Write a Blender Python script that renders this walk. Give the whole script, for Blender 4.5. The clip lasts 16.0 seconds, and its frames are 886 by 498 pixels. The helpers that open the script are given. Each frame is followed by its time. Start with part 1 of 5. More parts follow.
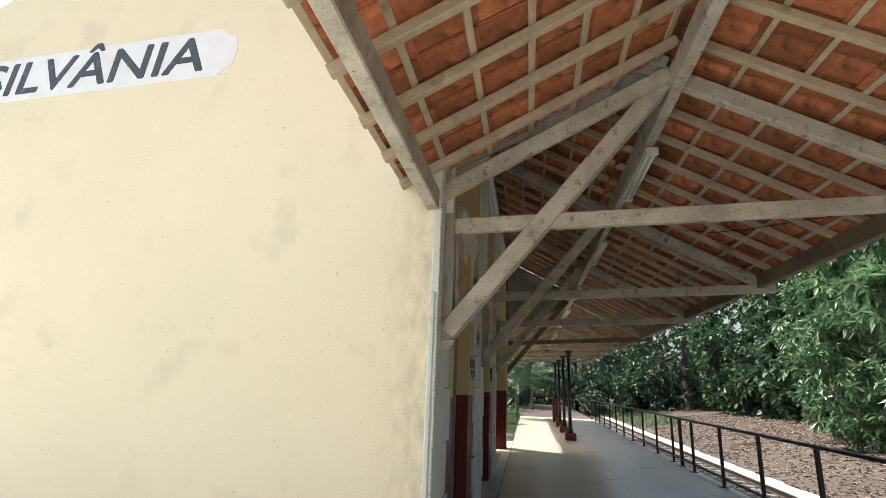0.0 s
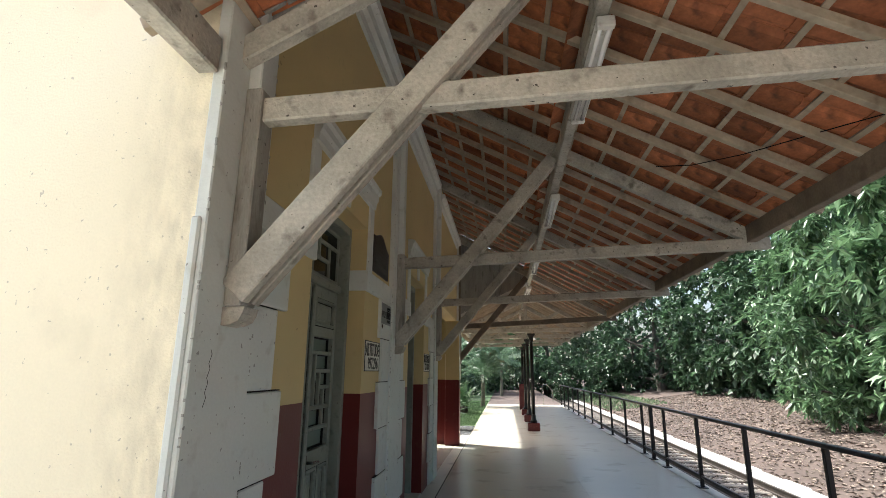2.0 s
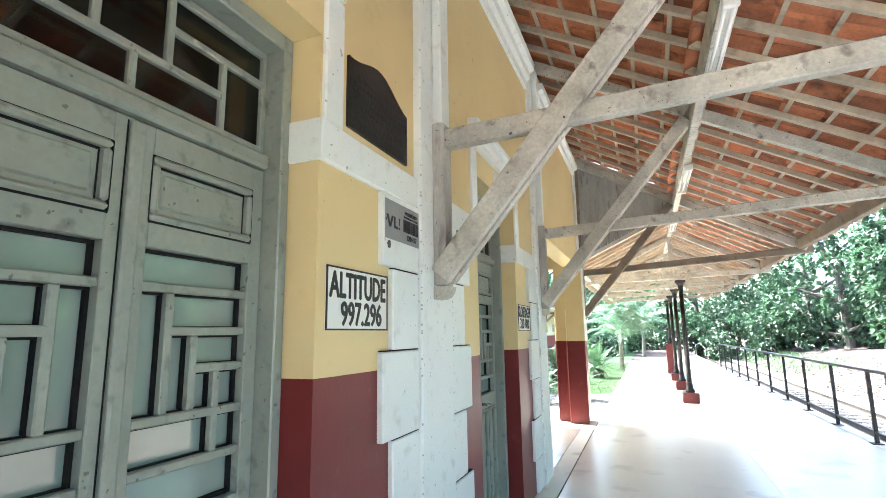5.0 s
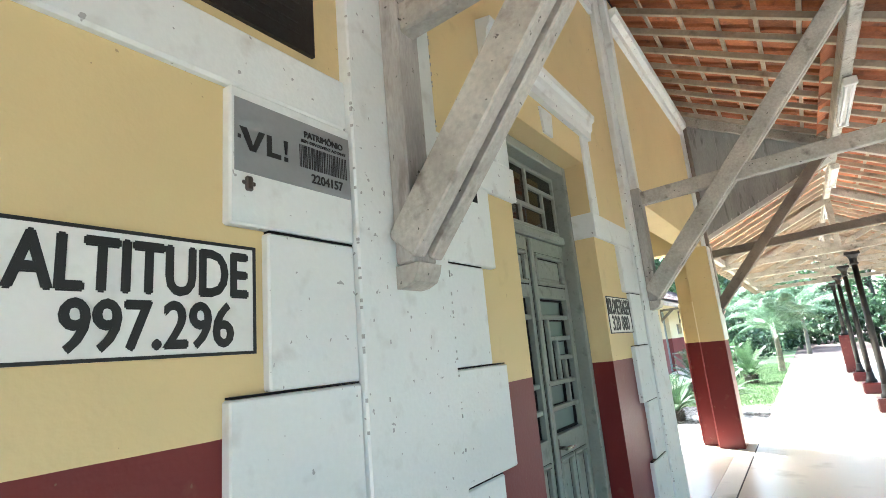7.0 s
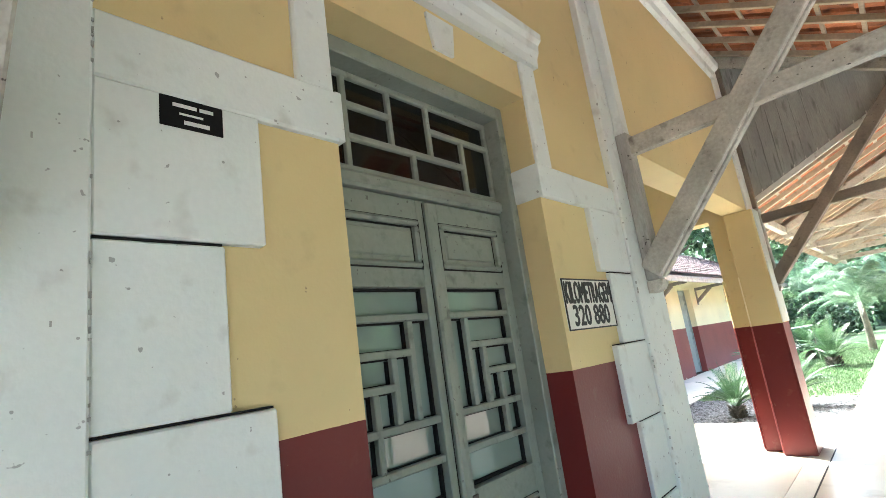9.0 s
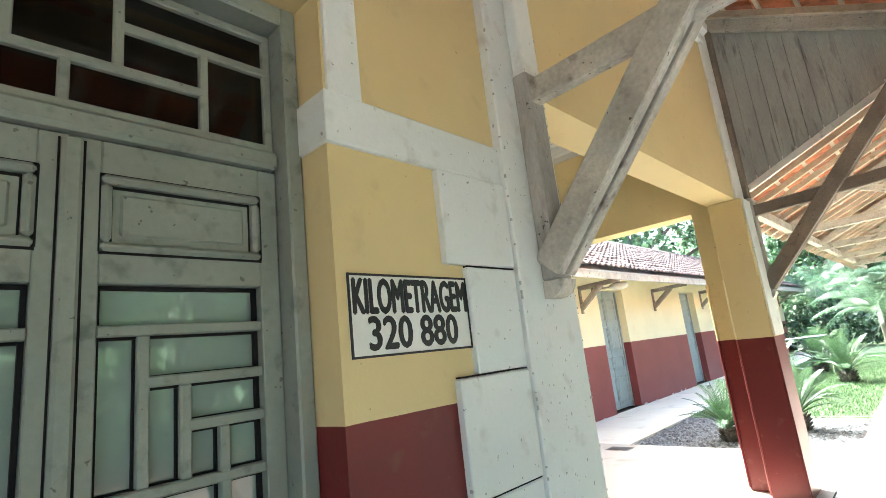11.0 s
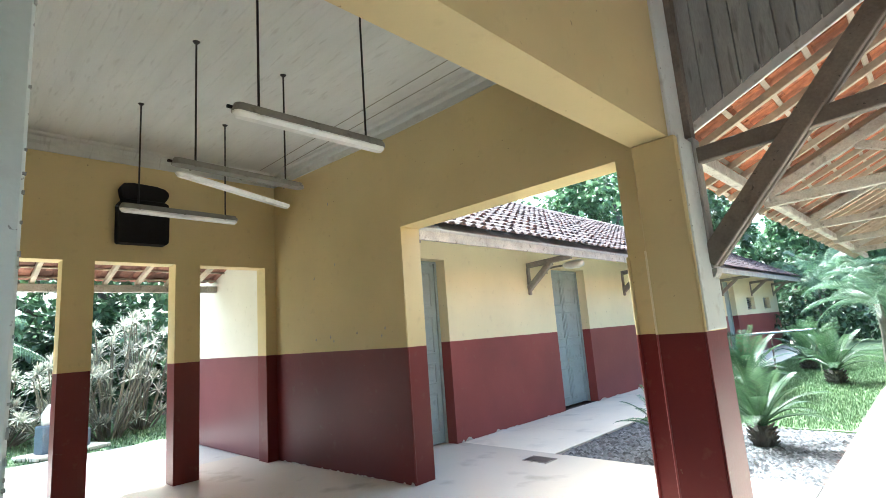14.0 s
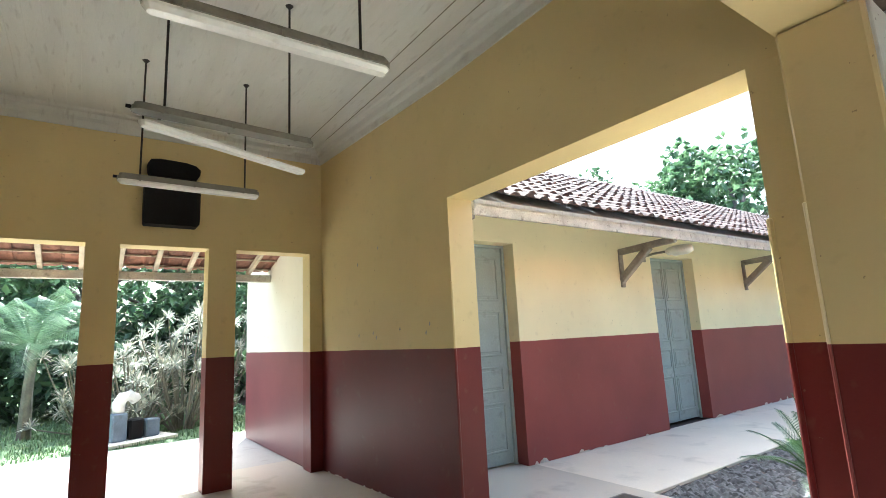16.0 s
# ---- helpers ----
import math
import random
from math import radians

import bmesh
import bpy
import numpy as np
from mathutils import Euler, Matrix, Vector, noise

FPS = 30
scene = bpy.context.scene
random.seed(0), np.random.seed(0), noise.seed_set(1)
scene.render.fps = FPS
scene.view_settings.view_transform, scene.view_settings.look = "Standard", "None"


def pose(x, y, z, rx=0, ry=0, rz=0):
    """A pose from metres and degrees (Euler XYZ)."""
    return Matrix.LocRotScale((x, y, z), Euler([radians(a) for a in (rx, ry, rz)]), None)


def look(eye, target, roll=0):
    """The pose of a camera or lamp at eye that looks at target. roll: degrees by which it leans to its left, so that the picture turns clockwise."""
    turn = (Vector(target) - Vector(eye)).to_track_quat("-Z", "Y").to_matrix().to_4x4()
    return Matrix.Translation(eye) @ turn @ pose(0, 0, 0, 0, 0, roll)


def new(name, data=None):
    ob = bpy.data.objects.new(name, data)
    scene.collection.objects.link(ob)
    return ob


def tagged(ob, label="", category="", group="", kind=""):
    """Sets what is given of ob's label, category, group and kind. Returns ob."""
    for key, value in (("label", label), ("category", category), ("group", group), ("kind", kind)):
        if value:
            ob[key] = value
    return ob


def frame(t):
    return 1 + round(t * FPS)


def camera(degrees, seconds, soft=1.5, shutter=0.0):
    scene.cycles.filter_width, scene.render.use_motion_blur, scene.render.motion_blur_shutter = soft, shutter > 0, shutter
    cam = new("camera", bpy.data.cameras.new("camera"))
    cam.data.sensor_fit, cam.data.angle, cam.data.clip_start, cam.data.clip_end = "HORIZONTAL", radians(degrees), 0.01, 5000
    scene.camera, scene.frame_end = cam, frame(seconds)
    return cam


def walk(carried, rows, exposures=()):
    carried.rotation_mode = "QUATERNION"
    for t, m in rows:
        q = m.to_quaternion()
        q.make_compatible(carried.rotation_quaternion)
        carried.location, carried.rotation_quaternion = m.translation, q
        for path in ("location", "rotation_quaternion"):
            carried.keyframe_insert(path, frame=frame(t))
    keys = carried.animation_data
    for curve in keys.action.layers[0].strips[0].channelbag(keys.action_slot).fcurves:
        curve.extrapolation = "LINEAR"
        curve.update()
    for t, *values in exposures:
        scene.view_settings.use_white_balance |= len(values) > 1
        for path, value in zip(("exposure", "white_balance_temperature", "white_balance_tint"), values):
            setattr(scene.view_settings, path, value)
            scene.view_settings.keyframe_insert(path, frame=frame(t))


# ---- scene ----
cam = camera(82.4, 16.0, soft=0.55)
# stops by which the hand-held camera brightens as it walks into the shade
EXPOSURES = [(0.0, 1.08, 6400, 5), (1.5, 1.33, 6050, 7), (2.5, 1.85, 6150, 5), (3.0, 2.68, 5950, 2), (3.5, 3.4, 5850, 1), (5.0, 3.9, 5550, 3), (8.0, 3.62, 5700, 4), (10.5, 3.65, 5850, 3), (12.5, 3.35, 5650, 2), (13.5, 3.08, 5300, 2), (14.0, 2.93, 5350, 2), (15.0, 2.66, 5700, 4), (16.0, 2.92, 5600, 3)]
PATH = [
    (0, (0.186, 1.168, 1.532), (-0.145, 3.073, 2.047), 2.2),
    (0.5, (0.376, 1.586, 1.601), (0.052, 3.493, 2.11), 0.9),
    (1, (0.447, 2.043, 1.576), (0.198, 3.965, 2.071), -0.1),
    (1.5, (0.557, 2.475, 1.573), (0.357, 4.402, 2.068), 0.8),
    (2, (0.669, 2.921, 1.595), (0.435, 4.851, 2.067), 0.5),
    (2.5, (0.658, 3.377, 1.577), (0.407, 5.315, 2.003), 0.2),
    (3, (0.707, 3.804, 1.549), (0.436, 5.751, 1.916), -0.5),
    (3.5, (0.722, 4.235, 1.573), (0.37, 6.178, 1.887), -0.7),
    (4, (0.666, 4.636, 1.588), (0.227, 6.562, 1.903), 0.0),
    (4.5, (0.678, 5.043, 1.581), (0.104, 6.932, 1.901), -0.6),
    (5, (0.654, 5.431, 1.572), (-0.07, 7.266, 1.905), -0.9),
    (5.2, (0.626, 5.6, 1.557), (-0.143, 7.415, 1.894), -1.5),
    (7.3, (0.582, 7.049, 1.55), (-0.547, 8.648, 1.961), -5.5),
    (7.5, (0.611, 7.198, 1.552), (-0.522, 8.796, 1.953), -6.0),
    (8, (0.679, 7.481, 1.575), (-0.564, 8.991, 1.995), -6.8),
    (8.2, (0.7, 7.586, 1.558), (-0.56, 9.081, 1.978), -7.4),
    (10.3, (0.698, 8.906, 1.577), (-0.632, 10.344, 1.981), -6.9),
    (10.5, (0.692, 9.02, 1.586), (-0.632, 10.464, 1.986), -6.2),
    (11, (0.729, 9.356, 1.58), (-0.605, 10.789, 1.99), -6.4),
    (11.5, (0.736, 9.631, 1.566), (-0.656, 11.006, 1.98), -6.0),
    (12, (0.704, 9.941, 1.552), (-0.725, 11.286, 1.937), -4.3),
    (12.5, (0.776, 10.317, 1.536), (-0.634, 11.683, 1.914), -4.1),
    (13, (0.839, 10.668, 1.55), (-0.567, 12.041, 1.919), -4.0),
    (13.5, (0.795, 11.021, 1.519), (-0.614, 12.397, 1.868), -4.8),
    (14, (0.711, 11.344, 1.528), (-0.652, 12.769, 1.86), -4.3),
    (14.5, (0.64, 11.709, 1.546), (-0.735, 13.124, 1.873), -4.3),
    (15, (0.476, 11.993, 1.518), (-0.923, 13.387, 1.836), -4.1),
    (15.5, (0.297, 12.208, 1.539), (-1.105, 13.599, 1.856), -2.7),
    (16, (0.099, 12.444, 1.526), (-1.508, 13.586, 1.866), -2.9),
]
walk(cam, [(t, look(eye, target, roll)) for t, eye, target, roll in PATH], EXPOSURES)

# ---- daylight ----
world = bpy.data.worlds.new("sky")
scene.world = world
world.use_nodes = True
wn = world.node_tree.nodes
sky = wn.new("ShaderNodeTexSky")
sky.sky_type = "NISHITA"
sky.sun_disc = False
SUN_ELEVATION, SUN_AZIMUTH = radians(54), radians(-64)  # azimuth from +y towards +x
sky.sun_elevation = SUN_ELEVATION
sky.sun_rotation = SUN_AZIMUTH
sky.air_density, sky.dust_density, sky.ozone_density = 1.0, 6.0, 0.4
wn["Background"].inputs[1].default_value = 0.14
world.node_tree.links.new(sky.outputs[0], wn["Background"].inputs[0])
sun_data = bpy.data.lights.new("sun", "SUN")
sun_data.energy, sun_data.angle, sun_data.color = 3.6, radians(1.5), (1.0, 0.95, 0.87)
sun = new("sun", sun_data)
SUN_FROM = Vector((math.sin(SUN_AZIMUTH) * math.cos(SUN_ELEVATION), math.cos(SUN_AZIMUTH) * math.cos(SUN_ELEVATION), math.sin(SUN_ELEVATION)))
sun.matrix_world = look(SUN_FROM * 50, (0, 0, 0))


# ---- materials ----
def shader(name, rough=0.6, metal=0.0):
    m = bpy.data.materials.new(name)
    m.use_nodes = True
    n, l = m.node_tree.nodes, m.node_tree.links
    b = n["Principled BSDF"]
    b.inputs["Roughness"].default_value = rough
    b.inputs["Metallic"].default_value = metal
    return m, n, l, b


def mixed(n, l, fac, a, b):
    """A colour mix; fac, a and b are sockets or values."""
    k = n.new("ShaderNodeMix")
    k.data_type = "RGBA"
    for i, v in ((0, fac), (6, a), (7, b)):
        if hasattr(v, "is_linked"):
            l.new(v, k.inputs[i])
        else:
            k.inputs[i].default_value = v if i == 0 else (*v, 1.0)
    return k.outputs[2]


def noisy(n, l, where, scale, detail=4.0, lo=0.35, hi=0.65, stretch=(1, 1, 1)):
    """Noise pushed through a ramp, 0 to 1."""
    src = where
    if stretch != (1, 1, 1):
        mp = n.new("ShaderNodeMapping")
        mp.inputs["Scale"].default_value = stretch
        l.new(where, mp.inputs[0])
        src = mp.outputs[0]
    t = n.new("ShaderNodeTexNoise")
    t.inputs["Scale"].default_value, t.inputs["Detail"].default_value = scale, detail
    l.new(src, t.inputs["Vector"])
    r = n.new("ShaderNodeMapRange")
    r.inputs[1].default_value, r.inputs[2].default_value = lo, hi
    l.new(t.outputs[0], r.inputs[0])
    return r.outputs[0]


def bumpy(n, l, b, height, strength=0.2, distance=0.01):
    k = n.new("ShaderNodeBump")
    k.inputs["Strength"].default_value, k.inputs["Distance"].default_value = strength, distance
    l.new(height, k.inputs["Height"])
    l.new(k.outputs[0], b.inputs["Normal"])


def scaled(c, f):
    return tuple(min(1.0, x * f) for x in c)


def surface(name, color, rough=0.6, metal=0.0, grain=40.0, blotch=1.6, wear=0.12, stain=None, stain_amount=0.0, stain_scale=3.0,
            bump=0.15, stretch=(1, 1, 1), per_piece=0.0, island=False, spec=0.5, specks=0.0):
    """A painted, cast or sawn surface: base colour varied at two scales, stains with their own outline, fine relief."""
    m, n, l, b = shader(name, rough, metal)
    b.inputs["Specular IOR Level"].default_value = spec
    where = n.new("ShaderNodeNewGeometry").outputs["Position"] if not per_piece else n.new("ShaderNodeTexCoord").outputs["Object"]
    big = noisy(n, l, where, blotch, 5.0, 0.3, 0.7, stretch)
    fine = noisy(n, l, where, grain, 3.0, 0.3, 0.7, stretch)
    c = mixed(n, l, big, scaled(color, 1 - wear), scaled(color, 1 + wear * 0.6))
    f2 = n.new("ShaderNodeMath")
    f2.operation = "MULTIPLY"
    f2.inputs[1].default_value = 0.35
    l.new(fine, f2.inputs[0])
    c = mixed(n, l, f2.outputs[0], c, scaled(color, 1 - 2.2 * wear))
    if stain:
        s = noisy(n, l, where, stain_scale, 7.0, 0.58, 0.74, stretch)
        f3 = n.new("ShaderNodeMath")
        f3.operation = "MULTIPLY"
        f3.inputs[1].default_value = stain_amount
        l.new(s, f3.inputs[0])
        c = mixed(n, l, f3.outputs[0], c, stain)
    if specks:
        dots = noisy(n, l, where, 38.0, 2.0, 0.71, 0.73)
        f4 = n.new("ShaderNodeMath")
        f4.operation = "MULTIPLY"
        f4.inputs[1].default_value = specks
        l.new(dots, f4.inputs[0])
        c = mixed(n, l, f4.outputs[0], c, (0.06, 0.05, 0.04))
    if per_piece:
        rnd = n.new("ShaderNodeNewGeometry").outputs["Random Per Island"] if island else n.new("ShaderNodeObjectInfo").outputs["Random"]
        h = n.new("ShaderNodeHueSaturation")
        r = n.new("ShaderNodeMapRange")
        r.inputs[3].default_value, r.inputs[4].default_value = 1 - per_piece, 1 + per_piece
        l.new(rnd, r.inputs[0])
        l.new(r.outputs[0], h.inputs["Value"])
        l.new(c, h.inputs["Color"])
        c = h.outputs[0]
    l.new(c, b.inputs["Base Color"])
    if bump:
        bumpy(n, l, b, fine, bump, 0.004)
    return m


def two_tone(name, upper, lower, height, rough=0.55):
    """Wall paint in two colours that meet at one height, with damp stains, scuffs and slightly uneven plaster."""
    m, n, l, b = shader(name, rough)
    b.inputs["Specular IOR Level"].default_value = 0.32
    where = n.new("ShaderNodeNewGeometry").outputs["Position"]
    sep = n.new("ShaderNodeSeparateXYZ")
    l.new(where, sep.inputs[0])
    wob = n.new("ShaderNodeTexNoise")
    wob.inputs["Scale"].default_value = 2.5
    l.new(where, wob.inputs["Vector"])
    add = n.new("ShaderNodeMath")
    add.operation = "MULTIPLY_ADD"
    add.inputs[1].default_value = 0.012
    l.new(wob.outputs[0], add.inputs[0])
    l.new(sep.outputs[2], add.inputs[2])
    step = n.new("ShaderNodeMath")
    step.operation = "GREATER_THAN"
    step.inputs[1].default_value = height + 0.006
    l.new(add.outputs[0], step.inputs[0])
    big = noisy(n, l, where, 1.1, 5.0, 0.3, 0.7)
    mid = noisy(n, l, where, 9.0, 6.0, 0.62, 0.8)
    fine = noisy(n, l, where, 70.0, 3.0, 0.3, 0.7)
    up = mixed(n, l, big, scaled(upper, 0.93), scaled(upper, 1.05))
    low = mixed(n, l, big, scaled(lower, 0.85), scaled(lower, 1.12))
    c = mixed(n, l, step.outputs[0], low, up)
    k = n.new("ShaderNodeMath")
    k.operation = "MULTIPLY"
    k.inputs[1].default_value = 0.22
    l.new(mid, k.inputs[0])
    c = mixed(n, l, k.outputs[0], c, (0.24, 0.17, 0.11))
    chips = noisy(n, l, where, 26.0, 3.0, 0.735, 0.75)
    k = n.new("ShaderNodeMath")
    k.operation = "MULTIPLY"
    k.inputs[1].default_value = 0.6
    l.new(chips, k.inputs[0])
    c = mixed(n, l, k.outputs[0], c, (0.17, 0.11, 0.07))
    l.new(c, b.inputs["Base Color"])
    r = n.new("ShaderNodeMapRange")
    r.inputs[3].default_value, r.inputs[4].default_value = 0.42, rough
    l.new(step.outputs[0], r.inputs[0])
    l.new(r.outputs[0], b.inputs["Roughness"])
    bumpy(n, l, b, fine, 0.12, 0.003)
    return m


RED_LINE = 1.42
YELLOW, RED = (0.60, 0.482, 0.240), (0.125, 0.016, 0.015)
M = {}
M["paint_wall"] = two_tone("wall_paint", YELLOW, RED, RED_LINE)
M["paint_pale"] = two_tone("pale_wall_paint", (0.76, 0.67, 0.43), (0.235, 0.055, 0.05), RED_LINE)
M["paint_yard"] = two_tone("yard_wall_paint", (0.66, 0.63, 0.51), (0.155, 0.052, 0.055), RED_LINE)
M["paint_cream"] = surface("cream_render", (0.85, 0.77, 0.565), 0.8, grain=90, blotch=0.8, wear=0.04, stain=(0.42, 0.38, 0.27), stain_amount=0.25, stain_scale=2.1, bump=0.3, specks=0.35)
m = M["paint_cream"]
n, l = m.node_tree.nodes, m.node_tree.links
b = n["Principled BSDF"]
src = b.inputs["Base Color"].links[0].from_socket
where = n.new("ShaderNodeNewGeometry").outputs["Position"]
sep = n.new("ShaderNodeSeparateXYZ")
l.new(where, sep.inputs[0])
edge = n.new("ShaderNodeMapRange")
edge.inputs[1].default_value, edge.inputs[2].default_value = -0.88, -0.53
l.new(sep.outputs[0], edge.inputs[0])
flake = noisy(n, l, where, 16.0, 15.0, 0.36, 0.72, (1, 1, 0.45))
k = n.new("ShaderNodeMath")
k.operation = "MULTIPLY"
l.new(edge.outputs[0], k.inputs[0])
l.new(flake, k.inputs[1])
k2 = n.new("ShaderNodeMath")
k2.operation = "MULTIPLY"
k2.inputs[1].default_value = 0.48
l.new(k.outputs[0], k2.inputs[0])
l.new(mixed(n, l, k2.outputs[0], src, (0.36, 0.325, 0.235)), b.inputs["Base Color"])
M["paint_red"] = surface("red_paint", RED, 0.36, grain=60, blotch=1.5, wear=0.15, stain=(0.3, 0.12, 0.1), stain_amount=0.25, stain_scale=12, bump=0.08)
M["paint_white"] = surface("white_paint", (0.66, 0.69, 0.65), 0.6, grain=60, blotch=1.4, wear=0.05, stain=(0.28, 0.25, 0.2), stain_amount=0.35, stain_scale=9, bump=0.14, specks=0.55)
M["truss_wood"] = surface("painted_timber", (0.48, 0.455, 0.385), 0.72, grain=55, blotch=4, wear=0.3, stain=(0.10, 0.085, 0.065), stain_amount=0.8, stain_scale=11, bump=0.45, specks=0.95)
M["aged_wood"] = surface("aged_timber", (0.20, 0.165, 0.125), 0.75, grain=55, blotch=4, wear=0.3, stain=(0.08, 0.065, 0.05), stain_amount=0.8, stain_scale=9, bump=0.45, specks=0.8)
M["eave_wood"] = surface("bare_brown_timber", (0.20, 0.155, 0.11), 0.75, grain=55, blotch=4, wear=0.3, stain=(0.07, 0.05, 0.035), stain_amount=0.8, stain_scale=7, bump=0.4)
M["post_wood"] = surface("dirty_post_paint", (0.40, 0.385, 0.34), 0.75, grain=60, blotch=5, wear=0.25, stain=(0.12, 0.10, 0.08), stain_amount=0.8, stain_scale=8, bump=0.4, stretch=(2, 2, 0.5), specks=0.9)
M["batten_wood"] = surface("batten_timber", (0.47, 0.395, 0.29), 0.75, grain=30, blotch=4, wear=0.22, stain=(0.12, 0.08, 0.05), stain_amount=0.6, stain_scale=6, bump=0.3)
M["old_board"] = surface("old_boarding", (0.38, 0.385, 0.35), 0.75, grain=30, blotch=2.5, wear=0.22, stain=(0.05, 0.045, 0.04), stain_amount=0.7, stain_scale=5, bump=0.35, stretch=(4, 4, 0.6))
M["door_paint"] = surface("grey_green_paint", (0.238, 0.262, 0.215), 0.5, grain=45, blotch=3, wear=0.13, stain=(0.07, 0.072, 0.06), stain_amount=0.6, stain_scale=15, bump=0.2, specks=0.7)
M["blue_door"] = surface("blue_grey_paint", (0.31, 0.36, 0.345), 0.55, grain=45, blotch=3, wear=0.12, stain=(0.12, 0.13, 0.12), stain_amount=0.5, stain_scale=6, bump=0.2)
M["tile"] = surface("clay_tile", (0.43, 0.15, 0.064), 0.85, grain=45, blotch=9, wear=0.3, stain=(0.07, 0.035, 0.025), stain_amount=0.8, stain_scale=7, bump=0.4, per_piece=0.4)
M["tile_rest"] = surface("clay_tiles", (0.42, 0.146, 0.062), 0.85, grain=45, blotch=5, wear=0.3, stain=(0.07, 0.035, 0.025), stain_amount=0.8, stain_scale=7, bump=0.4, per_piece=0.4, island=True)
M["old_tile"] = surface("weathered_tiles", (0.082, 0.055, 0.051), 0.9, grain=30, blotch=2, wear=0.3, stain=(0.035, 0.032, 0.03), stain_amount=0.8, stain_scale=4, bump=0.4, per_piece=0.35, island=True)
M["rear_tile"] = surface("brown_clay_tiles", (0.22, 0.10, 0.065), 0.9, grain=45, blotch=5, wear=0.3, stain=(0.06, 0.035, 0.025), stain_amount=0.8, stain_scale=7, bump=0.4, per_piece=0.4, island=True)
M["floor"] = surface("polished_screed", (0.69, 0.635, 0.525), 0.25, spec=0.3, grain=110, blotch=0.7, wear=0.07, stain=(0.2, 0.18, 0.15), stain_amount=0.45, stain_scale=1.8, bump=0.03)
M["concrete"] = surface("rough_concrete", (0.70, 0.66, 0.57), 0.75, grain=60, blotch=1, wear=0.12, stain=(0.2, 0.18, 0.15), stain_amount=0.5, stain_scale=2.5, bump=0.25)
# for the unseen ground that bounces light onto the gable
M["bounce_ground"] = surface("bounce_cement", (0.66, 0.65, 0.60), 0.8, grain=60, blotch=1, wear=0.1, stain=(0.25, 0.23, 0.2), stain_amount=0.4, stain_scale=2.5, bump=0.25)
M["walkway"] = surface("walkway_cement", (0.78, 0.71, 0.58), 0.75, grain=60, blotch=1, wear=0.1, stain=(0.3, 0.26, 0.2), stain_amount=0.4, stain_scale=2.5, bump=0.25)
M["yard_cement"] = surface("yard_cement", (0.40, 0.39, 0.36), 0.75, grain=60, blotch=1, wear=0.12, stain=(0.15, 0.14, 0.12), stain_amount=0.5, stain_scale=2.5, bump=0.25)
M["whitewash"] = surface("whitewashed_stone", (0.66, 0.65, 0.6), 0.85, grain=14, blotch=4, wear=0.2, stain=(0.25, 0.22, 0.18), stain_amount=0.6, stain_scale=9, bump=0.5)
M["ceiling"] = surface("ceiling_paint", (0.57, 0.575, 0.54), 0.7, grain=50, blotch=1.5, wear=0.08, stain=(0.2, 0.18, 0.15), stain_amount=0.32, stain_scale=6, bump=0.15, stretch=(0.7, 4, 1))
M["iron"] = surface("black_iron", (0.022, 0.02, 0.019), 0.45, 0.4, grain=50, blotch=6, wear=0.3, stain=(0.11, 0.06, 0.035), stain_amount=0.5, stain_scale=10, bump=0.2)
M["rail_steel"] = surface("rusty_rail", (0.11, 0.092, 0.08), 0.5, 0.6, grain=40, blotch=5, wear=0.25, bump=0.2)
M["sleeper"] = surface("weathered_sleeper", (0.30, 0.265, 0.225), 0.85, grain=30, blotch=5, wear=0.3, stain=(0.06, 0.05, 0.04), stain_amount=0.6, stain_scale=6, bump=0.5)
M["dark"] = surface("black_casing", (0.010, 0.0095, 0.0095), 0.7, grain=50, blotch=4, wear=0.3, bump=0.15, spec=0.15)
M["bronze"] = surface("dark_bronze", (0.035, 0.034, 0.032), 0.42, 0.5, grain=60, blotch=6, wear=0.35, bump=0.3)
M["black"] = surface("black_lettering", (0.012, 0.012, 0.013), 0.5, grain=80, blotch=8, wear=0.3, bump=0.05)
M["letter_blue"] = surface("slate_lettering", (0.06, 0.075, 0.10), 0.6, grain=50, blotch=6, wear=0.3, stain=(0.3, 0.3, 0.3), stain_amount=0.4, stain_scale=14, bump=0.1)
M["sign_white"] = surface("sign_enamel", (0.72, 0.72, 0.66), 0.4, grain=70, blotch=5, wear=0.05, stain=(0.3, 0.27, 0.2), stain_amount=0.25, stain_scale=12, bump=0.05)
M["panel_white"] = surface("panel_whitewash", (0.84, 0.86, 0.87), 0.6, grain=70, blotch=5, wear=0.05, stain=(0.45, 0.42, 0.34), stain_amount=0.2, stain_scale=7, bump=0.08)
M["plate_grey"] = surface("grey_plate", (0.27, 0.28, 0.275), 0.4, 0.2, grain=70, blotch=5, wear=0.08, bump=0.05)
M["lamp_white"] = surface("lamp_enamel", (0.72, 0.71, 0.66), 0.35, grain=50, blotch=8, wear=0.1, stain=(0.25, 0.2, 0.13), stain_amount=0.6, stain_scale=14, bump=0.05)
M["tube"] = surface("fluorescent_tube", (0.82, 0.82, 0.8), 0.12, grain=40, blotch=6, wear=0.03, bump=0.0)
M["chrome"] = surface("worn_chrome", (0.55, 0.55, 0.53), 0.25, 1.0, grain=60, blotch=8, wear=0.1, bump=0.05)
M["soil"] = surface("leaf_strewn_soil", (0.115, 0.085, 0.072), 0.95, grain=9, blotch=0.35, wear=0.3, stain=(0.22, 0.175, 0.14), stain_amount=0.4, stain_scale=6, bump=0.8)
